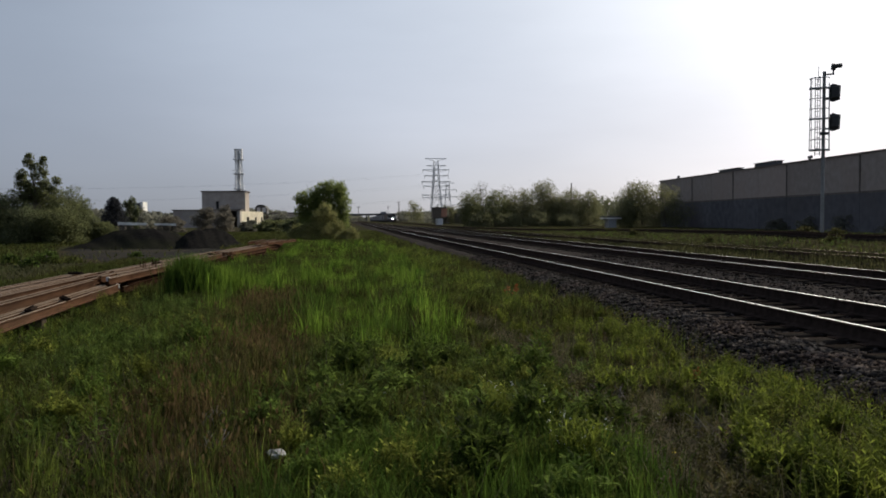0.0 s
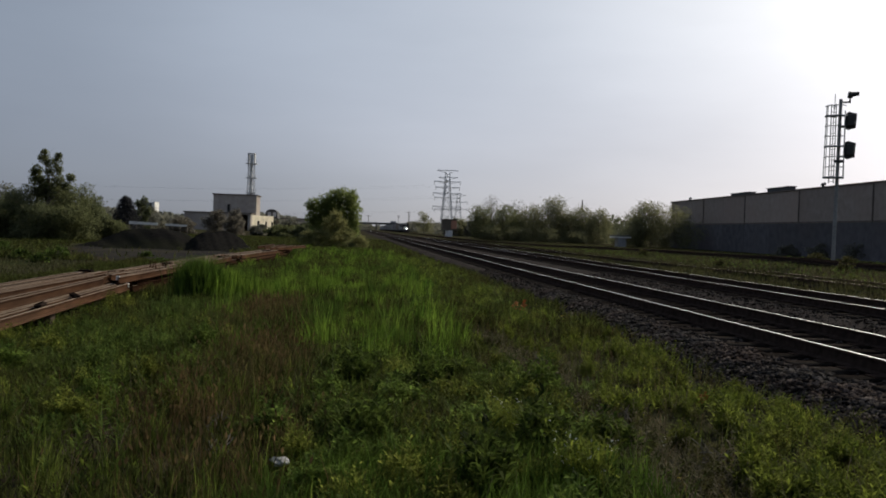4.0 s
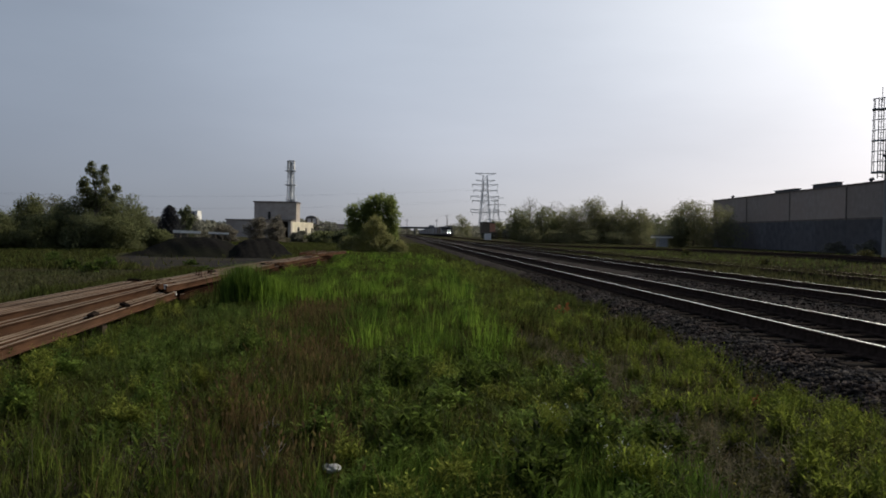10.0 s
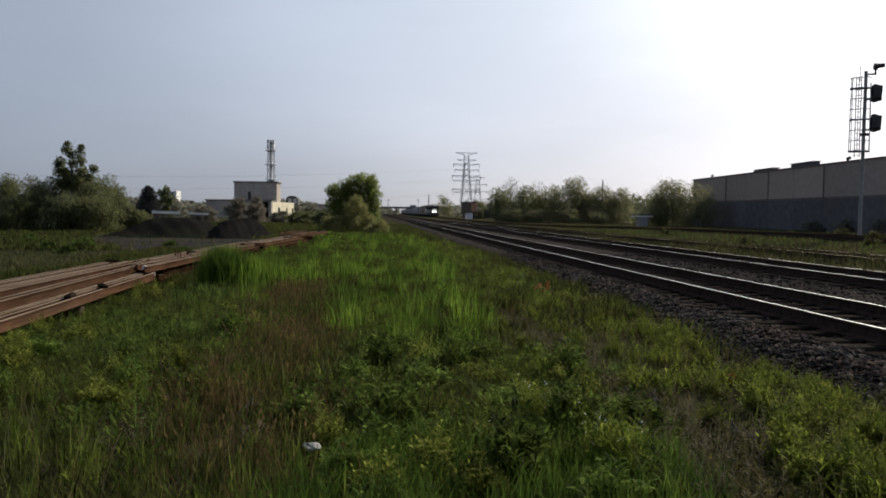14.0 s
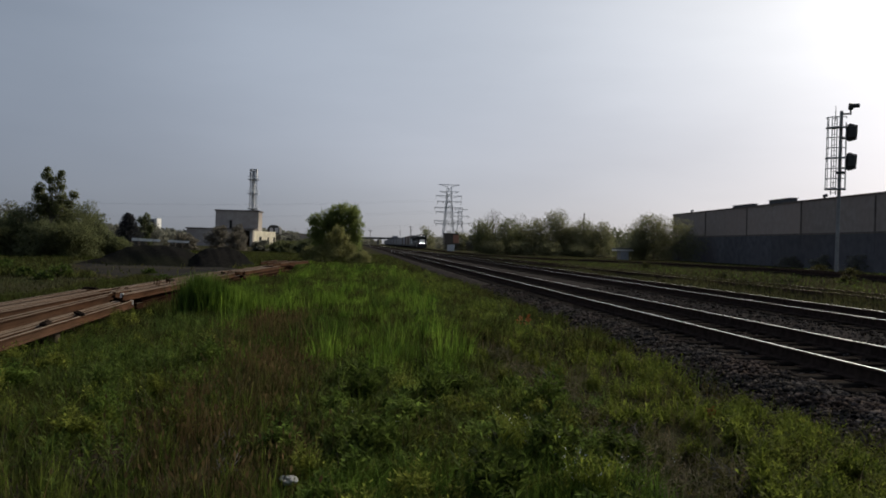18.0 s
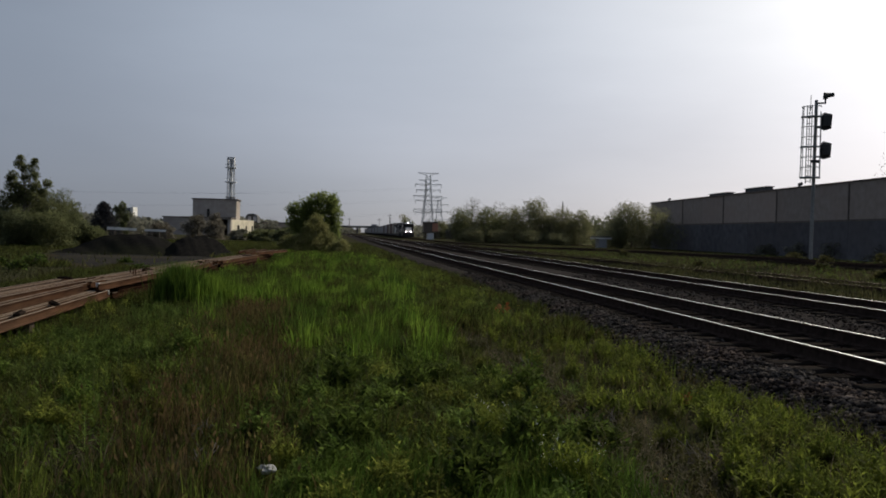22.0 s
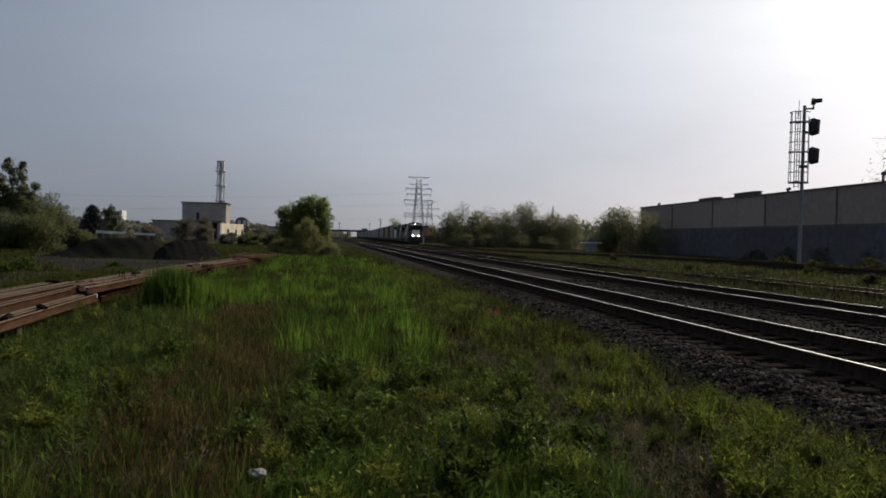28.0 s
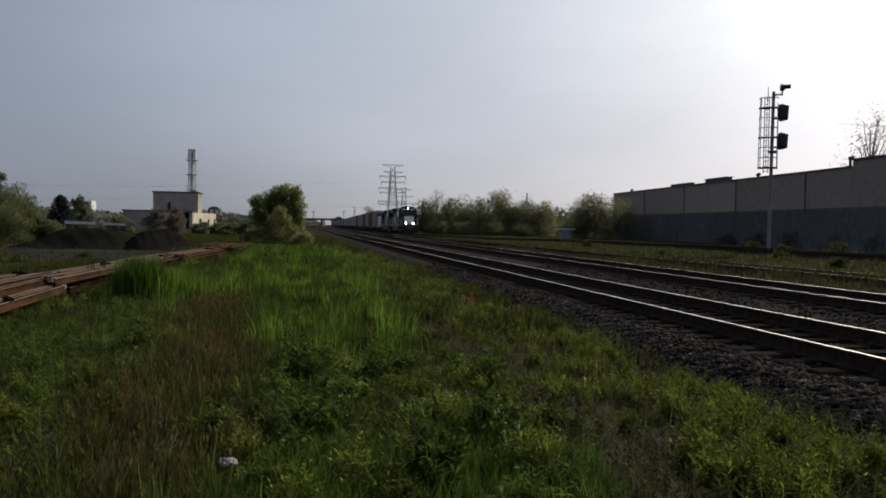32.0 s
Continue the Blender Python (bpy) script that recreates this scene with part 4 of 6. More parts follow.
# ---- poles, hut, boxes, bridge ----
def pole(x, y, h, arms=1):
    p = thing("utility_pole", pose(x, y, float(ground_z(x, y)) - 0.2), "weathered wooden utility pole with cross-arm", "utility pole", "utility poles")
    part("shaft", Rod((0, 0, 0), (0, 0, h), 0.17, 0.11, seg=8), M_WOODPOLE, p)
    for k in range(arms):
        arm = part("cross_arm", B(-1.1, 1.1, -0.06, 0.06, h - 0.6 - k * 0.9, h - 0.46 - k * 0.9), M_WOODPOLE, p)
        for x2 in (-1.0, -0.4, 0.4, 1.0):
            part("insulator", Rod((x2, 0, h - 0.46 - k * 0.9), (x2, 0, h - 0.28 - k * 0.9), 0.06, seg=6), M_GALV, arm)


for x, y, h, a in ((44.4, 150, 8.6, 0), (7.0, 400, 9.0, 1), (28.8, 420, 11.5, 1), (36.2, 520, 12, 1), (30.2, 545, 11.5, 2)):
    pole(x, y, h, a)


def hut():
    h = thing("relay_hut", pose(24.4, 200, 0.1), "small pale relay hut with an orange-red panel beside the track", "hut")
    part("body", B(-1.85, 1.8, 0, 3.2, 1.85, 4.5, bevel=0.03), M_WOODPOLE, h, "weathered brown upper box")
    part("door", B(-0.6, 0.5, -0.08, 0.0, 0.2, 1.6), M_PALESTEEL, h)
    part("base", B(-0.8, 0.75, 0, 3.0, -0.1, 1.7), M_WHITE, h)
    part("sign_panel", B(0.35, 1.78, -0.1, 0.0, 2.2, 4.3), M_ORANGE, h, "faded orange-red panel")
    part("roof", B(-2.0, 1.95, -0.2, 3.4, 4.5, 4.65), M_ROOF, h)
    b = thing("equipment_cabinet", pose(36.9, 105, -0.05), "pale grey trackside equipment cabinet with flat cap", "cabinet")
    part("body", B(-0.6, 0.65, 0, 1.3, 0, 1.5, bevel=0.02), M_CONCRETE, b)
    part("cap", B(-1.3, 1.3, -0.15, 1.45, 1.5, 1.68, bevel=0.02), M_WHITE, b)
    part("rain_cover", B(-1.25, 1.05, -0.2, 1.5, 1.74, 1.92, bevel=0.02), M_ROOF, b, "dark cover over the cap")
    part("plinth", B(-0.85, 0.85, -0.1, 1.4, -0.15, 0.0), M_CONCRETE, b)
    part("door", B(-0.45, 0.5, -0.03, 0.0, 0.15, 1.35), M_GALV, b)


hut()


def slab():
    bm = bmesh.new()
    box(bm, -1.3, 1.3, -0.5, 0.5, 0, 0.28, bevel=0.04)
    ob = part("concrete_block", bm, M_CONCRETE)
    ob.matrix_basis = pose(36.9, 60, float(ground_z(36.9, 60)) - 0.03, 0, 0, -30)
    tagged(ob, "long pale concrete block lying in the grass", "concrete block")


slab()


def bridge():
    b = thing("road_bridge", pose(0, 720, 0), "distant dark concrete road bridge over the tracks", "bridge", kind="structure")
    part("deck", B(-60, 120, 0, 9, 5.75, 6.6), M_DARKCON, b)
    part("parapet", B(-60, 120, -0.2, 0.1, 6.6, 7.5), M_DARKCON, b)
    for x in (-25, -6, 1.5, 20, 42, 60):
        part("pier", B(x - 0.7, x + 0.7, 1, 8, -0.5, 5.75), M_DARKCON, b)
    for s, (x0, x1) in enumerate(((-160, -25), (62, 200))):
        bm = bmesh.new()
        prism(bm, [(x0, -1), (x1, -1), (x1, 6.6 if s == 0 else 3), (x0, 3 if s == 0 else 6.6)], -4, 14)
        part("embankment", bm, M_SOIL, b)


bridge()
# ---- trees and scrub ----
def leaf_cards(centres, size, r):
    """Small folded leaf quads with random turns at the given centres."""
    n = len(centres)
    a = r.normal(size=(n, 3))
    a /= np.linalg.norm(a, axis=1)[:, None]
    b = np.cross(a, r.normal(size=(n, 3)))
    b /= np.linalg.norm(b, axis=1)[:, None] + 1e-9
    s = size * r.uniform(0.55, 1.35, (n, 1))
    a, b = a * s, b * s * 0.6
    V = np.stack([centres - a, centres + b, centres + a, centres - b], 1).reshape(-1, 3)
    i = np.arange(n)[:, None] * 4
    return V, i + np.arange(4)[None]


def tree(x, y, h, w, leaf, seed, count=5000, size=0.16, trunk=0.3, lobes=9, clear=0.12, label="", gaps=0.35, name="tree", category="tree", group="", crowns=None):
    """A trunk, a limb to each lobe of the crown, and many small leaves. crowns: lobes (x, z, radius) of a crown with an outline of its own."""
    r = np.random.default_rng(seed)
    z0 = float(ground_z(x, y)) - 0.08
    t = thing(name, pose(x, y, z0), label, category, group)
    bm = bmesh.new()
    top = Vector((r.normal() * w * 0.05, r.normal() * w * 0.05, h * 0.8))
    tr = max(0.05, trunk * h * 0.06)
    knee = top * 0.45 + Vector((r.normal(), r.normal(), 0)) * w * 0.03
    rod(bm, (0, 0, 0), knee, tr, tr * 0.7, seg=7)
    rod(bm, knee, top, tr * 0.7, tr * 0.18, seg=6)
    cent, rad = [], []
    for k in range(len(crowns) if crowns else lobes):
        if crowns:
            cx, zz, rr = crowns[k]
            c = Vector((cx, r.uniform(-0.6, 0.6) * rr, zz))
            f = zz / h
            rad.append(rr)
        else:
            ang = 2.4 * k + r.uniform(-0.4, 0.4)
            f = clear + (1 - clear) * (k + 0.6) / lobes
            prof = math.sin(math.pi * min(0.97, 0.22 + 0.72 * f)) ** 0.55
            rr = w * 0.5 * prof * r.uniform(0.35, 0.75)
            c = Vector((math.cos(ang) * rr, math.sin(ang) * rr, h * f * 0.93))
            rad.append(w * r.uniform(0.17, 0.27) * (0.55 + 0.5 * prof))
        rod(bm, top * min(0.95, max(0.1, f * 0.75)), c, tr * 0.32, tr * 0.07, seg=5)
        cent.append(c)
        for q in range(4):
            tip = c + Vector(r.normal(size=3)) * rad[-1] * 0.8
            rod(bm, c, tip, tr * 0.1, tr * 0.03, seg=4)
    cent, rad = np.array(cent), np.array(rad)
    part("trunk", bm, M_BARK, t)
    pick = r.choice(len(rad), count, p=rad ** 2 / np.sum(rad ** 2))
    d = r.normal(size=(count, 3))
    d /= np.linalg.norm(d, axis=1)[:, None]
    rho = r.uniform(0, 1, (count, 1)) ** 0.45 * (1 + 0.16 * np.abs(r.normal(size=(count, 1))))
    bumpy = 1 + 0.22 * np.sin(d[:, :1] * 7 + pick[:, None]) * np.sin(d[:, 2:] * 6 + pick[:, None] * 2)
    P = cent[pick] + d * rho * rad[pick][:, None] * bumpy * np.array([1, 1, 1.0 if crowns else 0.85 * min(1.6, h / w)])
    hole = np.sin(P[:, 0] * 15 / w + seed) * np.sin(P[:, 1] * 15 / w) * np.sin(P[:, 2] * 18 / h + 1)
    keep = (hole < gaps + 0.5 * (P[:, 2] < 0.6 * h)) & (P[:, 2] > 0.03 * h)
    V, F = leaf_cards(P[keep], size, r)
    bulk("crown", V, F, leaf, t)
    return t


def conifer(x, y, h, w, seed):
    r = np.random.default_rng(seed)
    t = thing("evergreen_tree", pose(x, y, float(ground_z(x, y)) - 0.08), "dark dense conical evergreen tree", "tree")
    bm = bmesh.new()
    rod(bm, (0, 0, 0), (0, 0, h * 0.97), 0.16, 0.03, seg=7)
    tips = []
    for k in range(110):
        f = 0.06 + 0.92 * (k / 110)
        a = 2.4 * k
        reach = w * 0.5 * (1 - f) ** 0.55 * r.uniform(0.75, 1.08)
        p = Vector((0, 0, h * f))
        q = p + Vector((math.cos(a) * reach, math.sin(a) * reach, -0.12 * reach))
        rod(bm, p, q, 0.03, 0.008, seg=4)
        tips.append((p, q))
    part("trunk", bm, M_BARK, t)
    C = np.concatenate([np.array(p)[None] + (np.array(q) - np.array(p))[None] * r.uniform(0.15, 1.05, (90, 1)) + r.normal(0, 0.11, (90, 3)) for p, q in tips])
    V, F = leaf_cards(C, 0.1, r)
    bulk("crown", V, F, M_CONIFER, t)


SCRUB = "dense green scrub bush at the edge of the field"
tree(-1.72, 66, 5.2, 4.6, M_LEAF_BRIGHT, 11, 30000, 0.07, label="rounded bright green young tree beside the tracks", gaps=0.6,
     crowns=[(1.1, 4.15, 0.8), (0.55, 4.55, 0.5), (0.0, 4.1, 0.75), (1.5, 4.3, 0.45), (-0.75, 3.55, 0.8), (-1.75, 3.5, 0.55), (1.55, 1.5, 0.6), (-1.65, 2.5, 0.7), (1.55, 3.5, 0.7), (1.6, 2.4, 0.65), (-0.5, 2.5, 1.15), (0.6, 2.7, 1.15), (0.8, 1.3, 0.95), (-1.0, 1.4, 0.95)])
tree(-1.6, 62.9, 3.0, 3.0, M_SCRUB, 12, 9500, 0.055, label="pale olive bush before the young tree", name="bush", category="bush", group="field scrub", gaps=0.7,
     crowns=[(0.15, 2.7, 0.45), (-0.45, 2.0, 0.55), (0.55, 2.05, 0.55), (-1.0, 1.1, 0.55), (1.1, 1.1, 0.6), (0.0, 0.8, 0.8)])
tree(-3.3, 62.0, 1.5, 2.2, M_SCRUB, 14, 5000, 0.055, lobes=9, clear=0.03, label=SCRUB, name="bush", category="bush", group="field scrub", gaps=0.7)
tree(0.3, 61, 1.2, 1.9, M_SCRUB, 15, 3600, 0.055, lobes=9, clear=0.03, label=SCRUB, name="bush", category="bush", group="field scrub", gaps=0.7)
tree(-23.7, 64, 7.1, 3.4, M_LEAF, 21, 8000, 0.075, label="tall dark green tree with an open tufted crown", gaps=0.3, group="field trees",
     crowns=[(-0.35, 6.5, 0.42), (0.0, 6.1, 0.3), (0.6, 6.3, 0.38), (-0.85, 5.55, 0.38), (-1.0, 4.85, 0.48), (0.1, 5.4, 0.36), (0.7, 5.6, 0.4), (0.75, 4.8, 0.46), (-0.4, 4.7, 0.42), (0.1, 4.0, 0.75), (1.65, 5.0, 0.36), (1.35, 4.3, 0.34), (0.75, 6.7, 0.26), (-0.3, 6.95, 0.24), (-1.15, 5.35, 0.28), (-0.7, 3.9, 0.55)])
for k, (x, y, h, w) in enumerate(((-25.6, 64, 4.2, 3.6), (-29.4, 65, 4.3, 2.8), (-31.8, 65, 3.0, 3.6), (-34.5, 66, 4.0, 4.8), (-22.0, 65, 4.4, 4.4), (-23.6, 66, 4.4, 4.4), (-21.0, 66, 3.1, 3.0), (-27.3, 66, 3.5, 3.2),
                                  (-27, 62, 2.8, 4), (-23.6, 62, 2.9, 4.4), (-21.2, 62, 2.7, 4.0), (-30.3, 62, 2.6, 4.2), (-33.6, 62, 2.4, 4), (-19.4, 66, 1.7, 2.6))):
    tree(x, y, h, w, M_LEAF if k % 3 else M_LEAF_DARK, 30 + k, 13000, 0.065, lobes=14, clear=0.04, label=SCRUB, name="bush", category="bush", group="field scrub", gaps=0.6)
conifer(-30.7, 110, 5.1, 5.4, 50)
for k, (x, y, h, w) in enumerate(((-30.9, 119, 5.4, 2.6), (-26.5, 125, 2.6, 4.5), (-36, 112, 5, 6), (-41, 110, 6, 6), (-46, 108, 6, 6), (-23, 135, 4.0, 4), (-19.5, 132, 3.3, 4), (-15.5, 130, 1.8, 3.6), (-11.5, 120, 1.8, 4),
                                  (-51, 112, 5, 7), (-33.5, 132, 4.2, 5), (-9.2, 110, 1.8, 4), (-6.6, 105, 2.2, 4), (-12, 150, 3.1, 5), (-8, 160, 3, 5), (-26, 176, 5.2, 3.6))):
    tree(x, y, h, w, M_THICKET if k in (1, 5, 6, 15) else (M_LEAF_DARK, M_LEAF_GREY, M_LEAF)[k % 3], 60 + k, 4200, 0.13, lobes=9, clear=0.06, label="olive-green shrub far across the field", name="bush", category="bush", group="far scrub")
RIGHT = "olive-green tree in the row beyond the tracks"
for k, (x, y, h, w, cnt, lf) in enumerate(((22.2, 136, 6.0, 5.6, 5000, M_LEAF), (24.6, 140, 8.2, 4.6, 1300, M_LEAF_GREY), (26.4, 136, 6.4, 5.6, 4600, M_LEAF), (29.0, 138, 5.0, 5.0, 3600, M_LEAF_OLIVE), (31.4, 136, 6.4, 6.4, 5600, M_LEAF_OLIVE),
                                           (34.8, 135, 8.0, 6.6, 7500, M_LEAF_OLIVE), (37.6, 134, 5.6, 6.0, 4500, M_LEAF_OLIVE), (40.0, 135, 6.6, 6.0, 5000, M_LEAF_OLIVE), (42.8, 134, 6.2, 5.4, 4200, M_LEAF_OLIVE), (29.5, 142, 7.4, 4.4, 900, M_LEAF_GREY),
                                           (46.5, 142, 4.3, 5.0, 2500, M_LEAF_DARK), (51, 150, 5.6, 6, 2500, M_LEAF_DARK), (56, 152, 7.2, 6.5, 2800, M_LEAF_DARK), (23.5, 133, 2.6, 5, 2000, M_LEAF_OLIVE), (28, 132, 2.4, 5, 2000, M_LEAF_OLIVE), (33, 131, 2.6, 5, 2000, M_LEAF_OLIVE), (38, 131, 2.4, 5, 2000, M_LEAF_OLIVE))):
    tree(x, y, h, w, lf, 90 + k, int(cnt * 2.1), 0.10, lobes=20, clear=0.01, label=RIGHT, group="row of trees beyond the tracks", gaps=0.5)
for k, (x, y, h, w, cnt) in enumerate(((41.8, 107, 6.5, 6.6, 8000), (39.4, 106, 4.4, 4.0, 3500), (45.2, 106, 6.0, 6.2, 4300))):
    tree(x, y, h, w, M_LEAF_OLIVE, 110 + k, int(cnt * 2.4), 0.085, lobes=15, clear=0.06, label="airy olive bush before the warehouse corner", name="bush", category="bush", group="bushes at the warehouse")
for k, (x, y, h, w) in enumerate(((47.6, 75, 1.7, 3.2), (47.4, 69, 1.9, 3.4), (47.8, 62, 2.2, 4.2), (47.6, 57, 2.0, 4), (47.2, 81, 1.3, 3))):
    tree(x, y, h, w, M_LEAF_GREY, 120 + k, 1100, 0.11, lobes=9, clear=0.05, label="thin grey-green shrub against the warehouse wall", name="bush", category="bush", group="shrubs at the warehouse wall")
tree(70.6, 87, 17.2, 9, M_LEAF_GREY, 131, 3200, 0.10, lobes=30, clear=0.4, label="thinly leaved tall tree behind the warehouse roof", gaps=0.2)
for k, (x, y, h, w) in enumerate(((29.5, 330, 9.0, 8.6), (27.4, 225, 5.0, 5.5), (30.5, 228, 5.4, 6), (33.5, 222, 4.6, 5.4), (37.5, 230, 6, 6))):
    tree(x, y, h, w, M_LEAF_GREY if k % 2 else M_LEAF_OLIVE, 140 + k, 2200, 0.26, lobes=10, clear=0.06, label="hazy grey-green tree near the far tracks", group="far trees along the tracks")


tree(24.4, 36.2, 0.6, 0.9, M_WEED_BROWN, 150, 900, 0.05, lobes=8, clear=0.05, label="small olive bush at the foot of the signal", name="bush", category="bush")
for k, (x, y, h, w) in enumerate(((27.6, 44, 0.8, 1.2), (29.0, 38, 0.9, 1.5), (31.0, 36, 1.0, 1.6), (20.6, 27, 0.6, 0.9), (22.0, 33, 0.5, 0.9), (21.0, 55, 0.6, 1.0), (19.6, 40, 0.5, 0.8))):
    tree(x, y, h * 0.75, w, M_WEED_BROWN, 160 + k, 900, 0.05, lobes=7, clear=0.05, label="low ragged weed bush on the verge", name="bush", category="bush", group="verge bushes")


for k, (x, y, h, w) in enumerate(((-13.3, 33.3, 0.5, 0.9), (-12.0, 33.8, 0.65, 1.0), (-11.8, 31.2, 0.4, 0.8), (-9.5, 37.8, 0.35, 0.7), (-7.5, 31.6, 0.35, 0.9), (-16, 38, 0.5, 1.1), (-18.5, 44, 0.5, 1.2), (-14.5, 28, 0.4, 0.8))):
    tree(x, y, h, w, M_WEED, 180 + k, 900, 0.05, lobes=7, clear=0.05, label="small dark weed clump on the open field", name="weed_clump", category="weed", group="weed clumps on the field")


def far_woods():
    r = np.random.default_rng(5)
    pts = []
    for x0, x1, y0, y1, h, n in ((-330, -60, 250, 330, 7.5, 26000), (-60, -8, 330, 420, 8.0, 5000), (-150, 0, 560, 690, 9.0, 6000), (60, 330, 300, 420, 12, 9000), (36, 80, 340, 470, 6.5, 4000), (46, 90, 640, 705, 10, 3500), (-90, 24, 740, 800, 8.5, 4500)):
        u = r.uniform(0, 1, n)
        x = x0 + (x1 - x0) * u
        y = r.uniform(y0, y1, n)
        top = h * (0.62 + 0.22 * np.sin(x * 0.21) * np.sin(x * 0.083 + 1) + 0.12 * np.sin(x * 0.57))
        pts.append(np.stack([x, y, top * r.uniform(0, 1, n) ** 0.6], -1))
    V, F = leaf_cards(np.concatenate(pts), 1.1, r)
    ob = bulk("far_woods", V, F, M_LEAF_GREY)
    tagged(ob, "hazy grey-green woods along the horizon", "woods", kind="stuff")


far_woods()


# ---- grass and weeds ----
def blades(name, P, h, w, lean, material, label, r, seed_head=None):
    """Many three-face grass blades at the plan points P, h and w per blade."""
    n = len(P)
    z = ground_z(P[:, 0], P[:, 1]) - 0.02
    ang = r.uniform(0, 2 * math.pi, n)
    side = np.stack([np.cos(ang), np.sin(ang), np.zeros(n)], -1)
    la = r.uniform(0, 2 * math.pi, n)
    tilt = np.abs(r.normal(0, lean, n)) + 0.04
    d = np.stack([np.cos(la) * tilt, np.sin(la) * tilt, np.ones(n)], -1)
    base = np.stack([P[:, 0], P[:, 1], z], -1)
    hh, ww = h[:, None], w[:, None]
    mid = base + d * hh * np.array([0.45, 0.45, 0.55])
    tip = base + d * hh * np.array([1.25, 1.25, 1.0])
    V = np.stack([base - side * ww, base + side * ww, mid - side * ww * 0.8, mid + side * ww * 0.8, tip], 1).reshape(-1, 3)
    i = np.arange(n)[:, None] * 5
    F = np.concatenate([i + np.array([[0, 1, 3]]), i + np.array([[0, 3, 2]]), i + np.array([[2, 3, 4]])])
    ob = bulk(name, V, F, material)
    tagged(ob, label, "grass", kind="stuff")
    if seed_head:
        mat, share, hl = seed_head
        k = r.uniform(0, 1, n) < share
        t, m = tip[k], int(k.sum())
        sd = side[k] * 0.012
        dd = d[k] * hl
        V = np.stack([t - dd * 0.5, t + sd, t + dd * 0.6, t - sd], 1).reshape(-1, 3)
        F = np.arange(m)[:, None] * 4 + np.arange(4)[None]
        ob2 = bulk("seed_heads", V, F, mat)
        tagged(ob2, "fine reddish seed heads over the grass", "grass", kind="stuff")
    return ob


def wedge(r, n, y0, y1, x0, x1, power=1.0, fan=None):
    """Random plan points; fan limits them to what lies within that slope to either side."""
    y = y0 + (y1 - y0) * r.uniform(0, 1, n) ** power
    x = r.uniform(x0, x1, n)
    P = np.stack([x, y], -1)
    if fan:
        P = P[(P[:, 0] > -fan[0] * P[:, 1] - 1) & (P[:, 0] < fan[1] * P[:, 1] + 1)]
    return P


def soft(P, cx, cy, rx, ry, wob=0.25):
    """Distance measure of an uneven patch: below 1 is inside."""
    x, y = P[:, 0], P[:, 1]
    return np.hypot((x - cx) / rx, (y - cy) / ry) + wob * np.sin(x * 2.3 + y * 0.7) * np.sin(y * 1.3 - x)


def bare(P):
    d = np.minimum.reduce([soft(P, 2.45, 6.7, 0.38, 0.8), soft(P, 2.6, 5.5, 0.58, 0.65), soft(P, 2.1, 4.4, 0.35, 0.5), soft(P, 2.15, 9.4, 0.34, 1.3), soft(P, 2.2, 12.5, 0.3, 1.2), soft(P, 0.9, 4.4, 0.2, 0.3), soft(P, -1.9, 6.2, 0.4, 0.5)])
    return d < 1


def tall_patch(P, r):
    return r.normal(0, 0.16, len(P)) + np.minimum.reduce([soft(P, 0.2, 16.0, 1.4, 5.0), soft(P, -0.6, 27, 2.6, 12), soft(P, -1.9, 18.6, 1.3, 2.6), soft(P, 0.75, 11.0, 0.7, 1.8), soft(P, -1.0, 45, 3.2, 14)]) + 1.1 * np.clip(1.3 - soft(P, -1.35, 16.6, 0.62, 4.2), 0, 1) < 1


def red_patch(P, r=rng):
    return r.normal(0, 0.25, len(P)) + np.minimum.reduce([soft(P, -1.15, 9.3, 0.6, 4.0), soft(P, -0.8, 5.8, 0.5, 1.4), soft(P, -1.5, 12.6, 0.7, 2.0), soft(P, -1.35, 15.4, 0.5, 2.4)]) < 1


def tuft(P, size=0.35, seed=0.0):
    """Uneven growth, 0 to 1, in tufts of about that size."""
    x, y = P[:, 0] / size, P[:, 1] / size * 0.8
    v = np.sin(x * 1.7 + 1.3 * np.sin(y * 1.1 + seed)) * np.sin(y * 1.9 + 1.1 * np.sin(x * 0.9 + seed * 2)) + 0.6 * np.sin(x * 3.9 + y + seed) * np.sin(y * 3.3 - x * 0.7)
    return np.clip(0.5 + 0.42 * v, 0, 1)


def thin(P, seed=0.0, size=0.35, floor=0.12):
    """Thins points out between the tufts."""
    return P[r.uniform(0, 1, len(P)) < floor + (1 - floor) * tuft(P, size, seed) ** 1.5]


def under_pile(P):
    return (P[:, 1] > 7) & (P[:, 1] < 17.2) & (P[:, 0] < -4.05 - 0.065 * (P[:, 1] - 8.6)) & (P[:, 0] > -6.4)


r = np.random.default_rng(101)
FAN = (0.62, 0.95)
near = thin(wedge(r, 260000, 2.6, 13, -9, 4.7, 1.25, FAN), 1.0, 0.3, 0.08)
off = (bare(near) & (r.uniform(0, 1, len(near)) < 0.7)) | (red_patch(near) & (r.uniform(0, 1, len(near)) < 0.3))
near = near[~off & ~under_pile(near)]
near = near[~((near[:, 0] > 1.9 + 0.3 * np.sin(near[:, 1] * 2)) & (r.uniform(0, 1, len(near)) < 0.78))]
g = tuft(near, 0.35, 1.0) * 0.6 + tuft(near, 1.3, 4.0) * 0.6
g = g * (1 - 0.45 * bare(near))
blades("field_grass", near, (0.07 + 0.20 * r.uniform(0, 1, len(near)) ** 1.5) * (0.45 + 0.9 * g), 0.0035 + 0.0035 * r.uniform(0, 1, len(near)) ** 2, 0.55, M_GRASS,
       "thin uneven green and brown meadow grass", r)
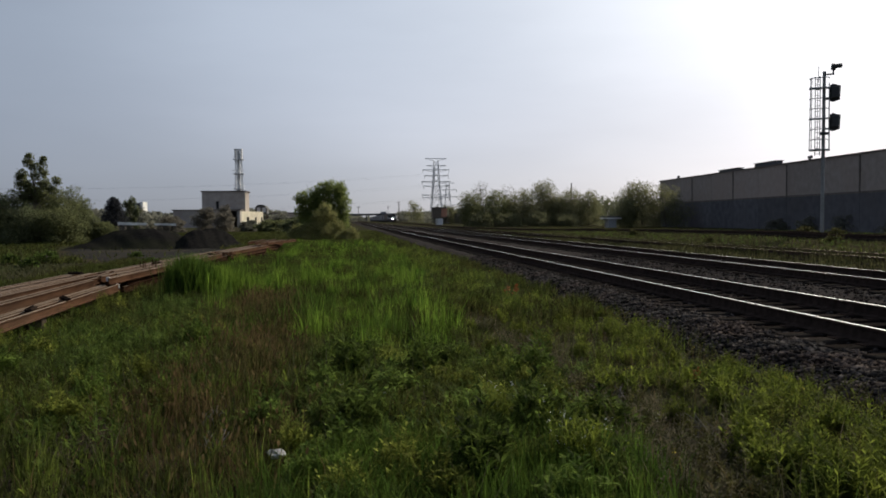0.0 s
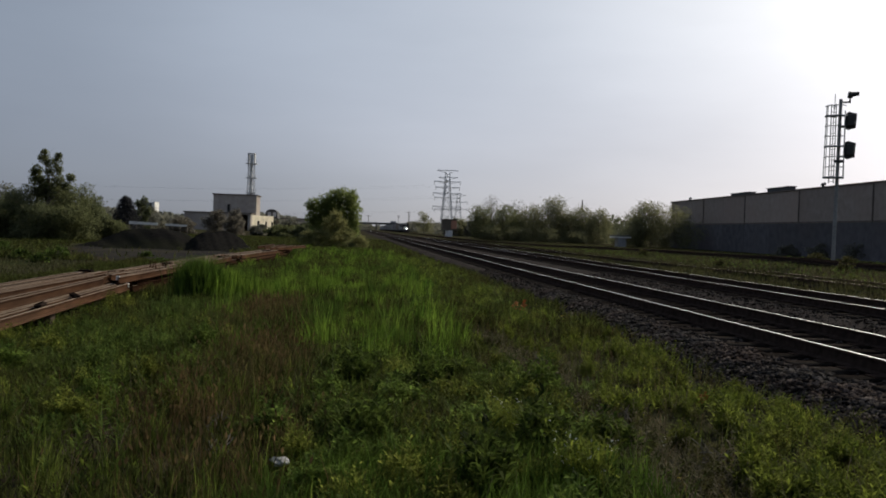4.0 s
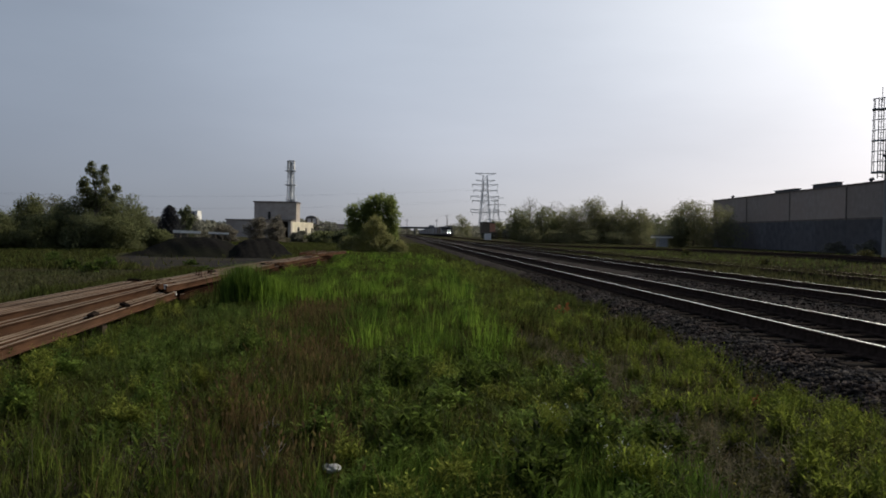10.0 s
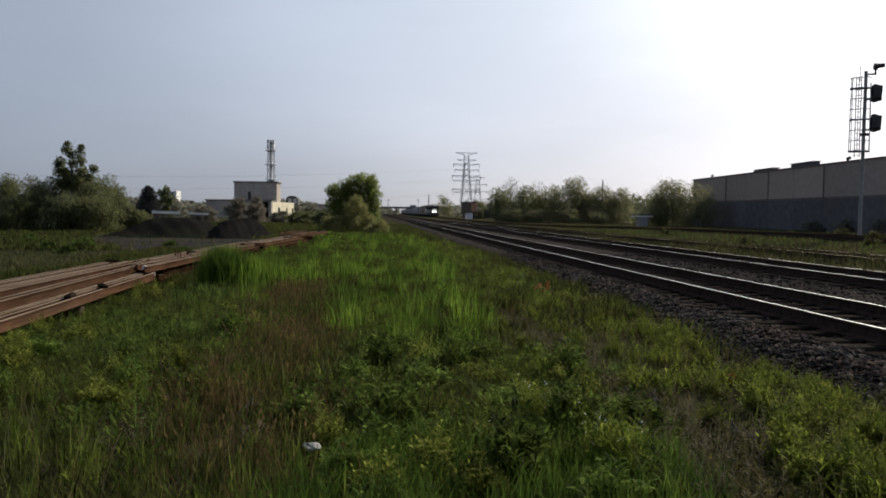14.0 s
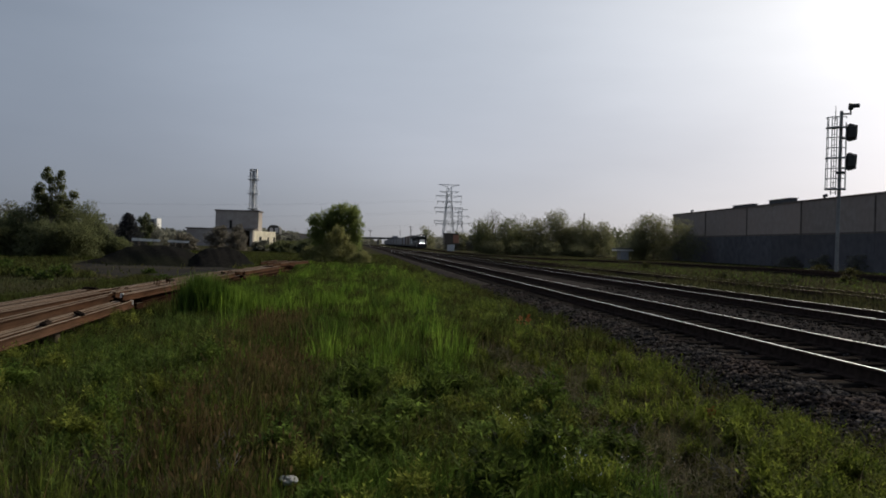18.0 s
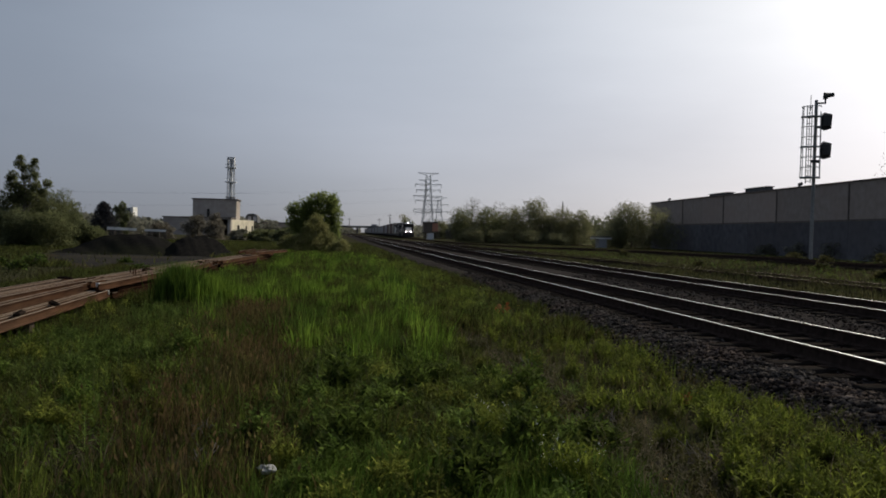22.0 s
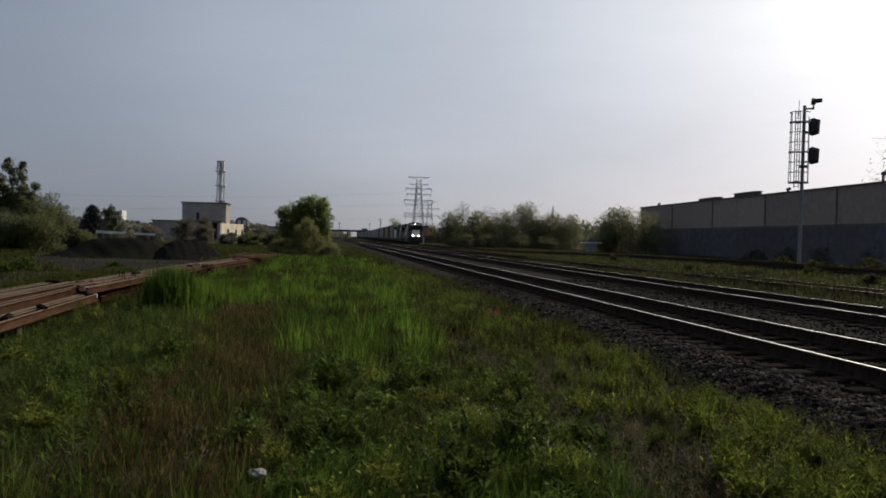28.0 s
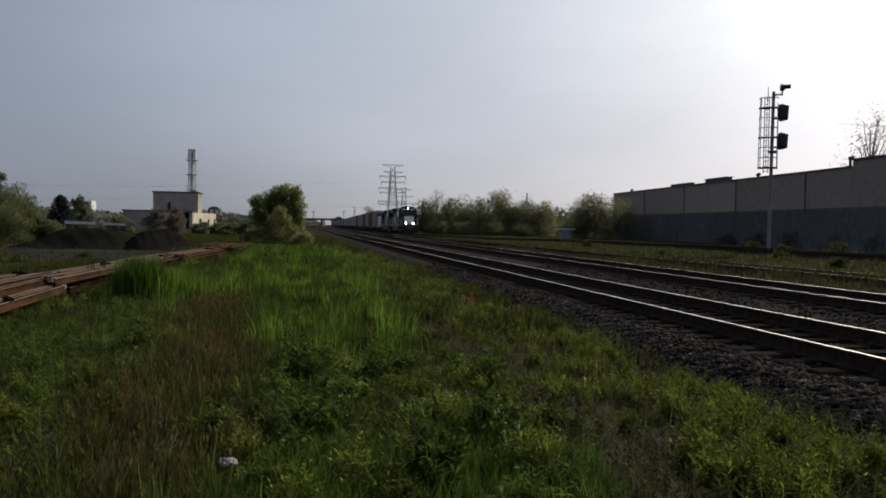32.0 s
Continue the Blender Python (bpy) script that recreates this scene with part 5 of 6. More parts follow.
fresh = thin(wedge(r, 36000, 2.8, 15, -6.5, 4.4, 1.2, FAN), 7.0, 0.22, 0.0)
fresh = fresh[(fresh[:, 0] < 1.9) | (r.uniform(0, 1, len(fresh)) < 0.2)]
fresh = fresh[~bare(fresh) & ~(red_patch(fresh) & (r.uniform(0, 1, len(fresh)) < 0.3))]
blades("fresh_grass", fresh, (0.14 + 0.2 * r.uniform(0, 1, len(fresh))) * (0.4 + 0.8 * tuft(fresh, 0.22, 7.0)), 0.0032 + 0.003 * r.uniform(0, 1, len(fresh)) ** 2, 0.35, M_GRASS_FRESH,
       "fresh yellow-green grass tufts among the older growth", r)
brown = thin(wedge(r, 9000, 2.8, 14, -6, 4.2, 1.2, FAN), 12.0, 0.5, 0.05)
blades("brown_stalks", brown, 0.12 + 0.2 * r.uniform(0, 1, len(brown)), 0.002 + 0.0018 * r.uniform(0, 1, len(brown)), 0.45, M_GRASS_RED, "thin brown dead stalks among the grass", r)
mid = thin(wedge(r, 260000, 12, 34, -9, 4.5, 1.0, FAN), 2.0, 0.7)
mid = mid[~under_pile(mid)]
mid = mid[~(bare(mid) & (r.uniform(0, 1, len(mid)) < 0.8))]
g = tuft(mid, 0.7, 2.0)
blades("field_grass", mid, (0.10 + 0.22 * r.uniform(0, 1, len(mid))) * (0.5 + 0.8 * g), 0.007 + 0.005 * r.uniform(0, 1, len(mid)), 0.4, M_GRASS, "thin uneven green and brown meadow grass", r)
far = wedge(r, 90000, 33, 110, -32, 4.3, 1.2)
far = far[~((yard_edge(far[:, 0], far[:, 1]) < 1) & (r.uniform(0, 1, len(far)) < 0.98))]
blades("field_grass", far, 0.12 + 0.25 * r.uniform(0, 1, len(far)), 0.02 + 0.015 * r.uniform(0, 1, len(far)), 0.4, M_GRASS, "far meadow grass", r)
left = wedge(r, 42000, 13, 58, -31, -6.6, 1.0)
left = left[~((yard_edge(left[:, 0], left[:, 1]) < 1.0) & (r.uniform(0, 1, len(left)) < 0.97))]
blades("yard_grass", left, 0.06 + 0.14 * r.uniform(0, 1, len(left)), 0.008 + 0.0003 * left[:, 1], 0.5, M_VERGE, "sparse short grass round the yard", r)

tp = wedge(r, 75000, 9, 60, -5.2, 2.8, 1.1)
tp = thin(tp[tall_patch(tp, r)], 3.0, 0.8, 0.15)
for share, mat in ((0, M_GRASS_BRIGHT), (1, M_GRASS_FRESH)):
    q = tp[(r.uniform(0, 1, len(tp)) < 0.3 * tuft(tp, 1.6, 2.0) + 0.06) == bool(share)]
    blades("tall_grass", q, (0.14 + 0.2 * r.uniform(0, 1, len(q))) * (0.4 + 0.9 * tuft(q, 0.8, 3.0)) * (0.75 + 0.4 * tuft(q, 2.2, 6.0)), 0.004 + 0.0003 * q[:, 1], 0.33, mat, "tall vivid green grass in a wide patch", r)
rp = wedge(r, 52000, 3.4, 18, -3.4, 0.8, 1.0)
rp = thin(rp[red_patch(rp, r)], 5.0, 0.4, 0.1)
blades("reddish_grass", rp, (0.16 + 0.22 * r.uniform(0, 1, len(rp))) * (0.6 + 0.6 * tuft(rp, 0.4, 5.0)), 0.0026 + 0.002 * r.uniform(0, 1, len(rp)), 0.28, M_GRASS_RED, "reddish-brown flowering grass in a patch", r, (M_GRASS_RED, 0.3, 0.05))
st = wedge(r, 14000, 3, 14, -5, 4.4, 1.2, FAN)
st = st[bare(st) | (r.uniform(0, 1, len(st)) < 0.18)]
blades("dry_straw", st, 0.05 + 0.12 * r.uniform(0, 1, len(st)), 0.003 + 0.002 * r.uniform(0, 1, len(st)), 1.6, M_GRASS_DRY, "pale dry straw and litter on bare soil", r)
round_about = wedge(r, 26000, -9, 3.0, -9, 3.9)
round_about = thin(np.concatenate([round_about, wedge(r, 9000, 2.5, 13, -11, -4)]), 1.0, 0.5, 0.2)
blades("field_grass", round_about, 0.08 + 0.16 * r.uniform(0, 1, len(round_about)), 0.006 + 0.004 * r.uniform(0, 1, len(round_about)), 0.5, M_GRASS, "thin uneven green and brown meadow grass", r)
# tall stems close by
ts = wedge(r, 14000, 3.3, 5.6, -0.9, 2.0, 1.0)
ts = thin(ts[soft(ts, 0.7, 4.3, 1.3, 1.1) < 1], 6.0, 0.25, 0.08)
blades("tall_stems", ts, 0.18 + 0.2 * r.uniform(0, 1, len(ts)), 0.0025 + 0.002 * r.uniform(0, 1, len(ts)), 0.3, M_REED, "upright fresh green grass stems", r)
pale = wedge(r, 420, 3.4, 12, -4.5, 3.5, 1.2, FAN)
blades("dry_stalks", pale, 0.25 + 0.2 * r.uniform(0, 1, len(pale)), np.full(len(pale), 0.0028), 0.3, M_GRASS_DRY, "pale dry upright stalks in the grass", r)
# strips between and beyond the tracks
for x0, x1, y0, y1, n, h, mat in ((13.7, 16.2, 8, 130, 22000, 0.2, M_VERGE), (15.4, 17.4, 8, 60, 24000, 0.3, M_VERGE), (18.3, 22.6, 8, 130, 30000, 0.17, M_VERGE), (25.2, 46, 14, 120, 30000, 0.16, M_VERGE), (18.4, 22.0, 10, 80, 900, 0.22, M_WEED_YELLOW), (8.7, 13.2, 44, 140, 9000, 0.2, M_VERGE)):
    g = wedge(r, n, y0, y1, x0, x1, 1.3)
    blades("verge_grass", g, h * (0.35 + 0.8 * r.uniform(0, 1, len(g))), 0.006 + 0.0003 * g[:, 1], 0.35, mat, "rough green grass strip beside the tracks", r)
reed = np.random.default_rng(3)
for cx, cy, rr, h, n in ((-3.25, 17.2, 0.36, 1.0, 2600), (-2.7, 17.4, 0.6, 0.75, 1500), (-2.0, 17.8, 0.8, 0.55, 1200)):
    g = np.stack([cx + reed.normal(0, rr * 0.5, n), cy + reed.normal(0, rr * 0.6, n)], -1)
    ob = blades("tall_grass_clump", g, h * (0.55 + 0.5 * reed.uniform(0, 1, n)), np.full(n, 0.009), 0.16, M_REED if cx < -3 else M_GRASS_BRIGHT, "thick clump of tall reed-like green grass", reed)


def weeds(name, P, h, leaf_len, mat, label, r, leaves=18, flower=None, group="", spread=0.18, lean=None, broad=0.14):
    """Upright broad-leaved weeds: a thin stem with pairs of small leaves. lean: how far each stem leans along x and y."""
    n = len(P)
    z = ground_z(P[:, 0], P[:, 1]) - 0.02
    base = np.stack([P[:, 0], P[:, 1], z], -1)
    la = r.uniform(0, 2 * math.pi, n)
    tl = np.abs(r.normal(0, spread, n))
    d = np.stack([np.cos(la) * tl, np.sin(la) * tl, np.ones(n)], -1)
    if lean is not None:
        d[:, :2] += lean
    Vs, Fs, k0 = [], [], 0
    side = np.stack([np.sin(la), -np.cos(la), np.zeros(n)], -1) * 0.004
    tip = base + d * h[:, None]
    Vs.append(np.stack([base - side, base + side, tip + side * 0.4, tip - side * 0.4], 1).reshape(-1, 3))
    Fs.append(np.arange(n)[:, None] * 4 + np.arange(4)[None])
    k0 = 4 * n
    for q in range(leaves):
        f = 0.12 + 0.88 * (q + r.uniform(0, 1, n)) / leaves
        ang = q * 2.4 + r.uniform(-0.5, 0.5, n) + la
        o = base + d * (h * f)[:, None]
        L = leaf_len * (1.15 - 0.55 * f) * r.uniform(0.7, 1.3, n)
        out = np.stack([np.cos(ang), np.sin(ang), r.uniform(0.2, 1.5, n)], -1)
        sd = np.stack([-np.sin(ang), np.cos(ang), np.zeros(n)], -1)
        m = o + out * L[:, None] * 0.5
        e = o + out * L[:, None] + np.array([0, 0, -0.2]) * L[:, None]
        Vs.append(np.stack([o, m + sd * L[:, None] * broad, e, m - sd * L[:, None] * broad], 1).reshape(-1, 3))
        Fs.append(k0 + np.arange(n)[:, None] * 4 + np.arange(4)[None])
        k0 += 4 * n
    ob = bulk(name, np.concatenate(Vs), np.concatenate(Fs), mat)
    tagged(ob, label, "weeds", group, "" if group else "stuff")
    if flower:
        fm, share = flower
        k = r.uniform(0, 1, n) < share
        V, F = leaf_cards(np.repeat(tip[k], 4, 0) + r.normal(0, 0.012, (4 * int(k.sum()), 3)), 0.007, r)
        tagged(bulk("weed_flowers", V, F, fm), "tiny pale flower heads on the weeds", "flowers", kind="stuff")


w1 = thin(wedge(r, 9000, 3.8, 12, -1.0, 2.6, 1.1), 8.0, 0.3, 0.0)
w1 = w1[tuft(w1, 0.3, 8.0) + r.normal(0, 0.1, len(w1)) > 0.5]
w1 = w1[(soft(w1, 0.75, 6.9, 1.3, 3.0) + r.normal(0, 0.22, len(w1)) < 1) & ~bare(w1)]
pale_w = r.uniform(0, 1, len(w1)) < 0.15 + 0.35 * tuft(w1, 0.5, 3.0)
for q, mat, label in ((w1[~pale_w], M_WEED, "dark green leafy weeds in a thick patch"), (w1[pale_w], M_WEED_YELLOW, "yellow-green leafy weeds in a thick patch")):
    weeds("leafy_weeds", q, (0.07 + 0.15 * r.uniform(0, 1, len(q)) ** 1.3) * (0.4 + 1.1 * tuft(q, 0.3, 8.0)), 0.075, mat, label, r, 17, (M_FLOWER, 0.02))
w2 = thin(wedge(r, 6000, 4.0, 15, -6.5, -1.2, 1.2), 9.0, 0.35, 0.03)
w2 = w2[(soft(w2, -3.6, 8.9, 2.3, 4.6) + r.normal(0, 0.22, len(w2)) < 1) & (w2[:, 1] > 5.6 - 0.3 * w2[:, 0] - 1.2 + 0.4 * np.sin(w2[:, 0] * 5))]
half = r.uniform(0, 1, len(w2)) < 0.42
weeds("leafy_weeds", w2[half], (0.1 + 0.2 * r.uniform(0, 1, int(half.sum()))) * (0.5 + 0.9 * tuft(w2[half], 0.4, 9.0)), 0.075, M_WEED, "olive leafy weeds near the stacked rails", r, 18)
w2 = w2[~half]
weeds("leafy_weeds", w2, (0.1 + 0.18 * r.uniform(0, 1, len(w2))) * (0.5 + 0.9 * tuft(w2, 0.4, 9.0)), 0.075, M_WEED_YELLOW, "yellow-green low weeds near the stacked rails", r, 16)
w3 = thin(wedge(r, 9000, 8, 16.5, -4.0, -1.6, 1.0), 14.0, 0.5, 0.02)
w3 = w3[soft(w3, -2.9, 12.2, 0.95, 3.8) + r.normal(0, 0.2, len(w3)) < 1]
weeds("leafy_weeds", w3, (0.12 + 0.2 * r.uniform(0, 1, len(w3))) * (0.5 + 0.8 * tuft(w3, 0.5, 14.0)), 0.06, M_WEED, "green weeds beside the stacked rails", r, 13)
# cx, cy, spread along x and y, stems, height, leaf length
for cx, cy, sx, sy, n, hh, leaf in ((3.96, 10.2, 0.3, 0.5, 60, 0.24, 0.06), (3.5, 11.2, 0.3, 0.5, 45, 0.2, 0.06), (2.65, 7.15, 0.13, 0.16, 34, 0.24, 0.07), (3.3, 7.5, 0.3, 0.22, 48, 0.17, 0.06), (3.85, 7.5, 0.3, 0.22, 50, 0.18, 0.06),
                                    (3.7, 6.25, 0.28, 0.26, 50, 0.2, 0.07), (4.15, 6.7, 0.25, 0.3, 34, 0.16, 0.06), (1.5, 4.85, 0.1, 0.12, 40, 0.36, 0.075), (2.85, 4.6, 0.2, 0.2, 36, 0.26, 0.08), (2.98, 4.3, 0.2, 0.18, 30, 0.26, 0.08),
                                    (2.8, 4.05, 0.2, 0.16, 26, 0.24, 0.08), (3.4, 5.0, 0.22, 0.25, 20, 0.17, 0.06), (3.9, 5.5, 0.25, 0.3, 34, 0.18, 0.07), (1.25, 6.0, 0.12, 0.15, 22, 0.3, 0.07), (1.75, 7.7, 0.15, 0.2, 26, 0.26, 0.06),
                                    (3.3, 8.7, 0.35, 0.35, 44, 0.18, 0.06), (3.0, 13.5, 0.4, 0.6, 60, 0.26, 0.07), (2.7, 16, 0.5, 0.8, 70, 0.28, 0.08), (3.2, 19, 0.5, 0.9, 80, 0.28, 0.09), (2.5, 23, 0.6, 1.2, 90, 0.3, 0.1), (3.0, 28, 0.6, 1.5, 90, 0.3, 0.12), (2.4, 34, 0.7, 2.0, 90, 0.34, 0.14)):
    n = int(n * 1.9)
    P = np.stack([cx + r.normal(0, sx * 0.6, n), cy + r.normal(0, sy * 0.6, n)], -1)
    weeds("weed_clump", P, 1.15 * hh * (0.35 + 0.8 * r.uniform(0, 1, n)), leaf * 0.95, M_CLUMP if cy < 12 else M_WEED_YELLOW, "fresh yellow-green weed clump along the ballast edge", r, 15, (M_FLOWER, 0.35) if hh > 0.29 and cy < 12 else None, "weed clumps at the ballast edge", spread=0.4)
w4 = thin(wedge(r, 4200, 4, 40, 1.9, 4.5, 1.5), 11.0, 0.4, 0.0)
w4 = w4[~bare(w4) | (r.uniform(0, 1, len(w4)) < 0.35)]
weeds("edge_weeds", w4, 0.07 + 0.18 * r.uniform(0, 1, len(w4)), 0.05, M_WEED_BROWN, "mixed olive weeds along the ballast edge", r, 14, (M_FLOWER_Y, 0.05))
dry = wedge(r, 6000, 4, 12, 1.4, 3.8, 1.0)
dry = dry[bare(dry)][:1100]
k = r.uniform(0, 1, len(dry)) < 0.4
weeds("withered_weeds", dry[k], 0.08 + 0.16 * r.uniform(0, 1, int(k.sum())), 0.05, M_GRASS_DRY, "grey-brown withered weeds on bare soil", r, 12)
weeds("withered_weeds", dry[~k], 0.06 + 0.16 * r.uniform(0, 1, int((~k).sum())), 0.055, M_WEED_BROWN, "dull brownish weeds on bare soil", r, 13)
w5 = np.concatenate([wedge(r, 600, 12, 70, 18.4, 22, 1.2), wedge(r, 350, 12, 60, 25, 32, 1.2)])
weeds("verge_weeds", w5, 0.1 + 0.2 * r.uniform(0, 1, len(w5)), 0.09, M_WEED, "rank yellow-green weeds on the far verge", r, 14)


# ---- domed bushes of weeds and tussocks that break up the field ----
def sites(r, n, y0, y1, x0, x1, gap, inside=None, power=1.0):
    """Plan points at least gap apart, growing with the distance."""
    P = wedge(r, n, y0, y1, x0, x1, power)
    if inside is not None:
        P = P[inside(P)]
    out = []
    for p in P:
        if all((p[0] - q[0]) ** 2 + (p[1] - q[1]) ** 2 > (gap * (0.6 + 0.06 * p[1])) ** 2 for q in out):
            out.append(p)
    return np.array(out)


def domes(r, C, R, H, stems):
    """Stems in domes round the sites C: their plan points, heights and outward leans."""
    m = np.repeat(np.arange(len(C)), stems)
    n = len(m)
    f, a = np.sqrt(r.uniform(0, 1, n)), r.uniform(0, 2 * math.pi, n)
    out = np.stack([np.cos(a), np.sin(a)], -1)
    return C[m] + out * (f * R[m])[:, None], H[m] * (1 - 0.62 * f ** 2) * r.uniform(0.65, 1.15, n), out * (0.55 * f)[:, None]


def bushes(name, C, r, rlo, rhi, hlo, hhi, stems, leaf, mat, label, leaves=14, broad=0.2, flower=None):
    u = r.uniform(0, 1, len(C))
    P, h, lean = domes(r, C, rlo + (rhi - rlo) * u, hlo + (hhi - hlo) * np.clip(u + r.normal(0, 0.25, len(C)), 0, 1), stems)
    weeds(name, P, h, leaf, mat, label, r, leaves, flower, spread=0.14, lean=lean, broad=broad)


def tussocks(name, C, r, rlo, rhi, hlo, hhi, stems, w, mat, label):
    u = r.uniform(0, 1, len(C))
    P, h, lean = domes(r, C, rlo + (rhi - rlo) * u, hlo + (hhi - hlo) * np.clip(u + r.normal(0, 0.25, len(C)), 0, 1), stems)
    blades(name, P, h, w * r.uniform(0.6, 1.4, len(P)) * (1 + 0.05 * P[:, 1]), 0.2, mat, label, r)


r = np.random.default_rng(202)


def bush_meshes(mat, leaf, leaves, broad):
    """Four domed bushes, each about 0.4 m across and 0.3 m high."""
    out = []
    for k in range(4):
        n = 60
        f, a = np.sqrt(r.uniform(0, 1, n)), r.uniform(0, 2 * math.pi, n)
        ray = np.stack([np.cos(a), np.sin(a), np.zeros(n)], -1)
        top = ray * (f * (0.17 + 0.05 * np.sin(3 * a + k)))[:, None] + np.array([0, 0, 1.0]) * (0.30 * (1 - 0.6 * f ** 2) * r.uniform(0.6, 1.15, n))[:, None]
        foot = ray * (f * 0.06)[:, None] - np.array([0, 0, 0.03])
        side = np.stack([-np.sin(a), np.cos(a), np.zeros(n)], -1) * 0.003
        Vs = [np.stack([foot - side, foot + side, top + side * 0.4, top - side * 0.4], 1).reshape(-1, 3)]
        for q in range(leaves):
            u = 0.2 + 0.8 * (q + r.uniform(0, 1, n)) / leaves
            o = foot + (top - foot) * u[:, None]
            t = q * 2.4 + r.uniform(-0.6, 0.6, n) + a
            L = (leaf * (1.15 - 0.5 * u) * r.uniform(0.7, 1.3, n))[:, None]
            out_way = np.stack([np.cos(t), np.sin(t), r.uniform(0.1, 1.3, n)], -1)
            sd = np.stack([-np.sin(t), np.cos(t), r.uniform(-0.4, 0.4, n)], -1)
            m = o + out_way * L * 0.5
            Vs.append(np.stack([o, m + sd * L * broad, o + out_way * L - np.array([0, 0, 0.25]) * L, m - sd * L * broad], 1).reshape(-1, 3))
        V = np.concatenate(Vs)
        ob = bulk("weed_clump", V, np.arange(len(V)).reshape(-1, 4), mat)
        out.append(ob.data)
        bpy.data.objects.remove(ob)
    return out


def plant(C, meshes, lo, hi, label, group):
    for i, (x, y) in enumerate(C):
        k = r.uniform(lo, hi)
        ob = obj("weed_clump", meshes[i % 4], m=pose(x, y, float(ground_z(x, y)) - 0.01, 0, 0, r.uniform(0, 360)) @ Matrix.Diagonal((k * r.uniform(0.85, 1.2), k, k * r.uniform(0.8, 1.25), 1)))
        tagged(ob, label, "weed", group)


DARK_BUSH, OLIVE_BUSH, LIGHT_BUSH = bush_meshes(M_BUSH, 0.06, 14, 0.2), bush_meshes(M_BUSH_OLIVE, 0.055, 14, 0.2), bush_meshes(M_BUSH_LIGHT, 0.05, 14, 0.19)
c = sites(r, 900, 4.2, 11, -0.7, 2.1, 0.42, lambda P: (soft(P, 0.75, 7.0, 1.35, 3.4) < 1) & ~bare(P))
k = r.uniform(0, 1, len(c)) < 0.7
plant(c[k], DARK_BUSH, 0.75, 1.5, "dark green bushy weed standing in the meadow", "bushy weeds in the meadow")
plant(c[~k], OLIVE_BUSH, 0.7, 1.2, "olive-green bushy weed standing in the meadow", "bushy weeds in the meadow")
c = sites(r, 1200, 6.6, 14.5, -6.2, -1.5, 0.5, lambda P: (soft(P, -3.5, 9.2, 2.4, 4.8) < 1) & ~under_pile(P))
k = r.uniform(0, 1, len(c)) < 0.65
plant(c[k], OLIVE_BUSH, 0.7, 1.35, "olive-green bushy weed near the stacked rails", "bushy weeds near the stacked rails")
plant(c[~k], DARK_BUSH, 0.6, 1.2, "dark green bushy weed near the stacked rails", "bushy weeds near the stacked rails")
c = sites(r, 900, 7.0, 17.5, -4.6, -3.7, 0.34, lambda P: np.abs(P[:, 0] + 4.02 + 0.037 * (P[:, 1] - 8)) < 0.2)
k = r.uniform(0, 1, len(c)) < 0.7
plant(c[k], OLIVE_BUSH, 0.6, 1.15, "olive-green bushy weed at the foot of the stacked rails", "bushy weeds near the stacked rails")
plant(c[~k], LIGHT_BUSH, 0.6, 1.0, "yellow-green bushy weed at the foot of the stacked rails", "bushy weeds near the stacked rails")
c = sites(r, 900, 4.0, 15, 1.8, 4.2, 0.5, lambda P: ~bare(P))
k = r.uniform(0, 1, len(c)) < 0.6
plant(c[k], LIGHT_BUSH, 0.6, 1.2, "bright yellow-green bushy weed along the ballast", "bushy weeds along the ballast")
plant(c[~k], OLIVE_BUSH, 0.45, 0.9, "olive-green bushy weed along the ballast", "bushy weeds along the ballast")
c = sites(r, 300, 4.0, 6.1, 2.75, 3.95, 0.42, lambda P: soft(P, 3.35, 4.9, 0.6, 1.0, 0.1) < 1)
plant(np.concatenate([c, [(1.55, 4.75), (1.7, 5.0), (2.5, 7.3), (3.75, 9.6)]]), LIGHT_BUSH, 0.8, 1.3, "bright yellow-green bushy weed near the bare soil", "bright bushy weeds")
c = sites(r, 700, 14, 44, 0.8, 3.7, 0.4, lambda P: P[:, 0] > 1.0 + 0.3 * np.sin(P[:, 1]))
k = r.uniform(0, 1, len(c)) < 0.5
bushes("edge_bushes", c[k], r, 0.2, 0.42, 0.2, 0.42, 30, 0.085, M_WEED_YELLOW, "yellow-green bushy weeds along the far ballast edge", 13, 0.24)
bushes("edge_bushes", c[~k], r, 0.2, 0.42, 0.18, 0.4, 30, 0.085, M_WEED, "dark green bushy weeds along the far ballast edge", 13, 0.24)
c = sites(r, 900, 3.2, 9.5, -3.6, 2.0, 0.3, lambda P: ~bare(P))
k = r.uniform(0, 1, len(c)) < 0.5
tussocks("grass_tussocks", c[k], r, 0.05, 0.14, 0.2, 0.42, 60, 0.0026, M_GRASS_FRESH, "upright fresh grass in loose tussocks")
tussocks("grass_tussocks", c[~k], r, 0.05, 0.14, 0.18, 0.36, 55, 0.0026, M_GRASS, "dull green and brown grass in loose tussocks")
c = sites(r, 1600, 9.5, 48, -4.4, 2.4, 0.5, lambda P: tall_patch(P, r))
k = r.uniform(0, 1, len(c)) < 0.6
tussocks("tall_tussocks", c[k], r, 0.2, 0.42, 0.4, 0.78, 150, 0.0034, M_GRASS_BRIGHT, "tall vivid green grass in uneven tufts")
tussocks("tall_tussocks", c[~k], r, 0.2, 0.42, 0.34, 0.7, 130, 0.0034, M_REED, "tall dark green grass in uneven tufts")


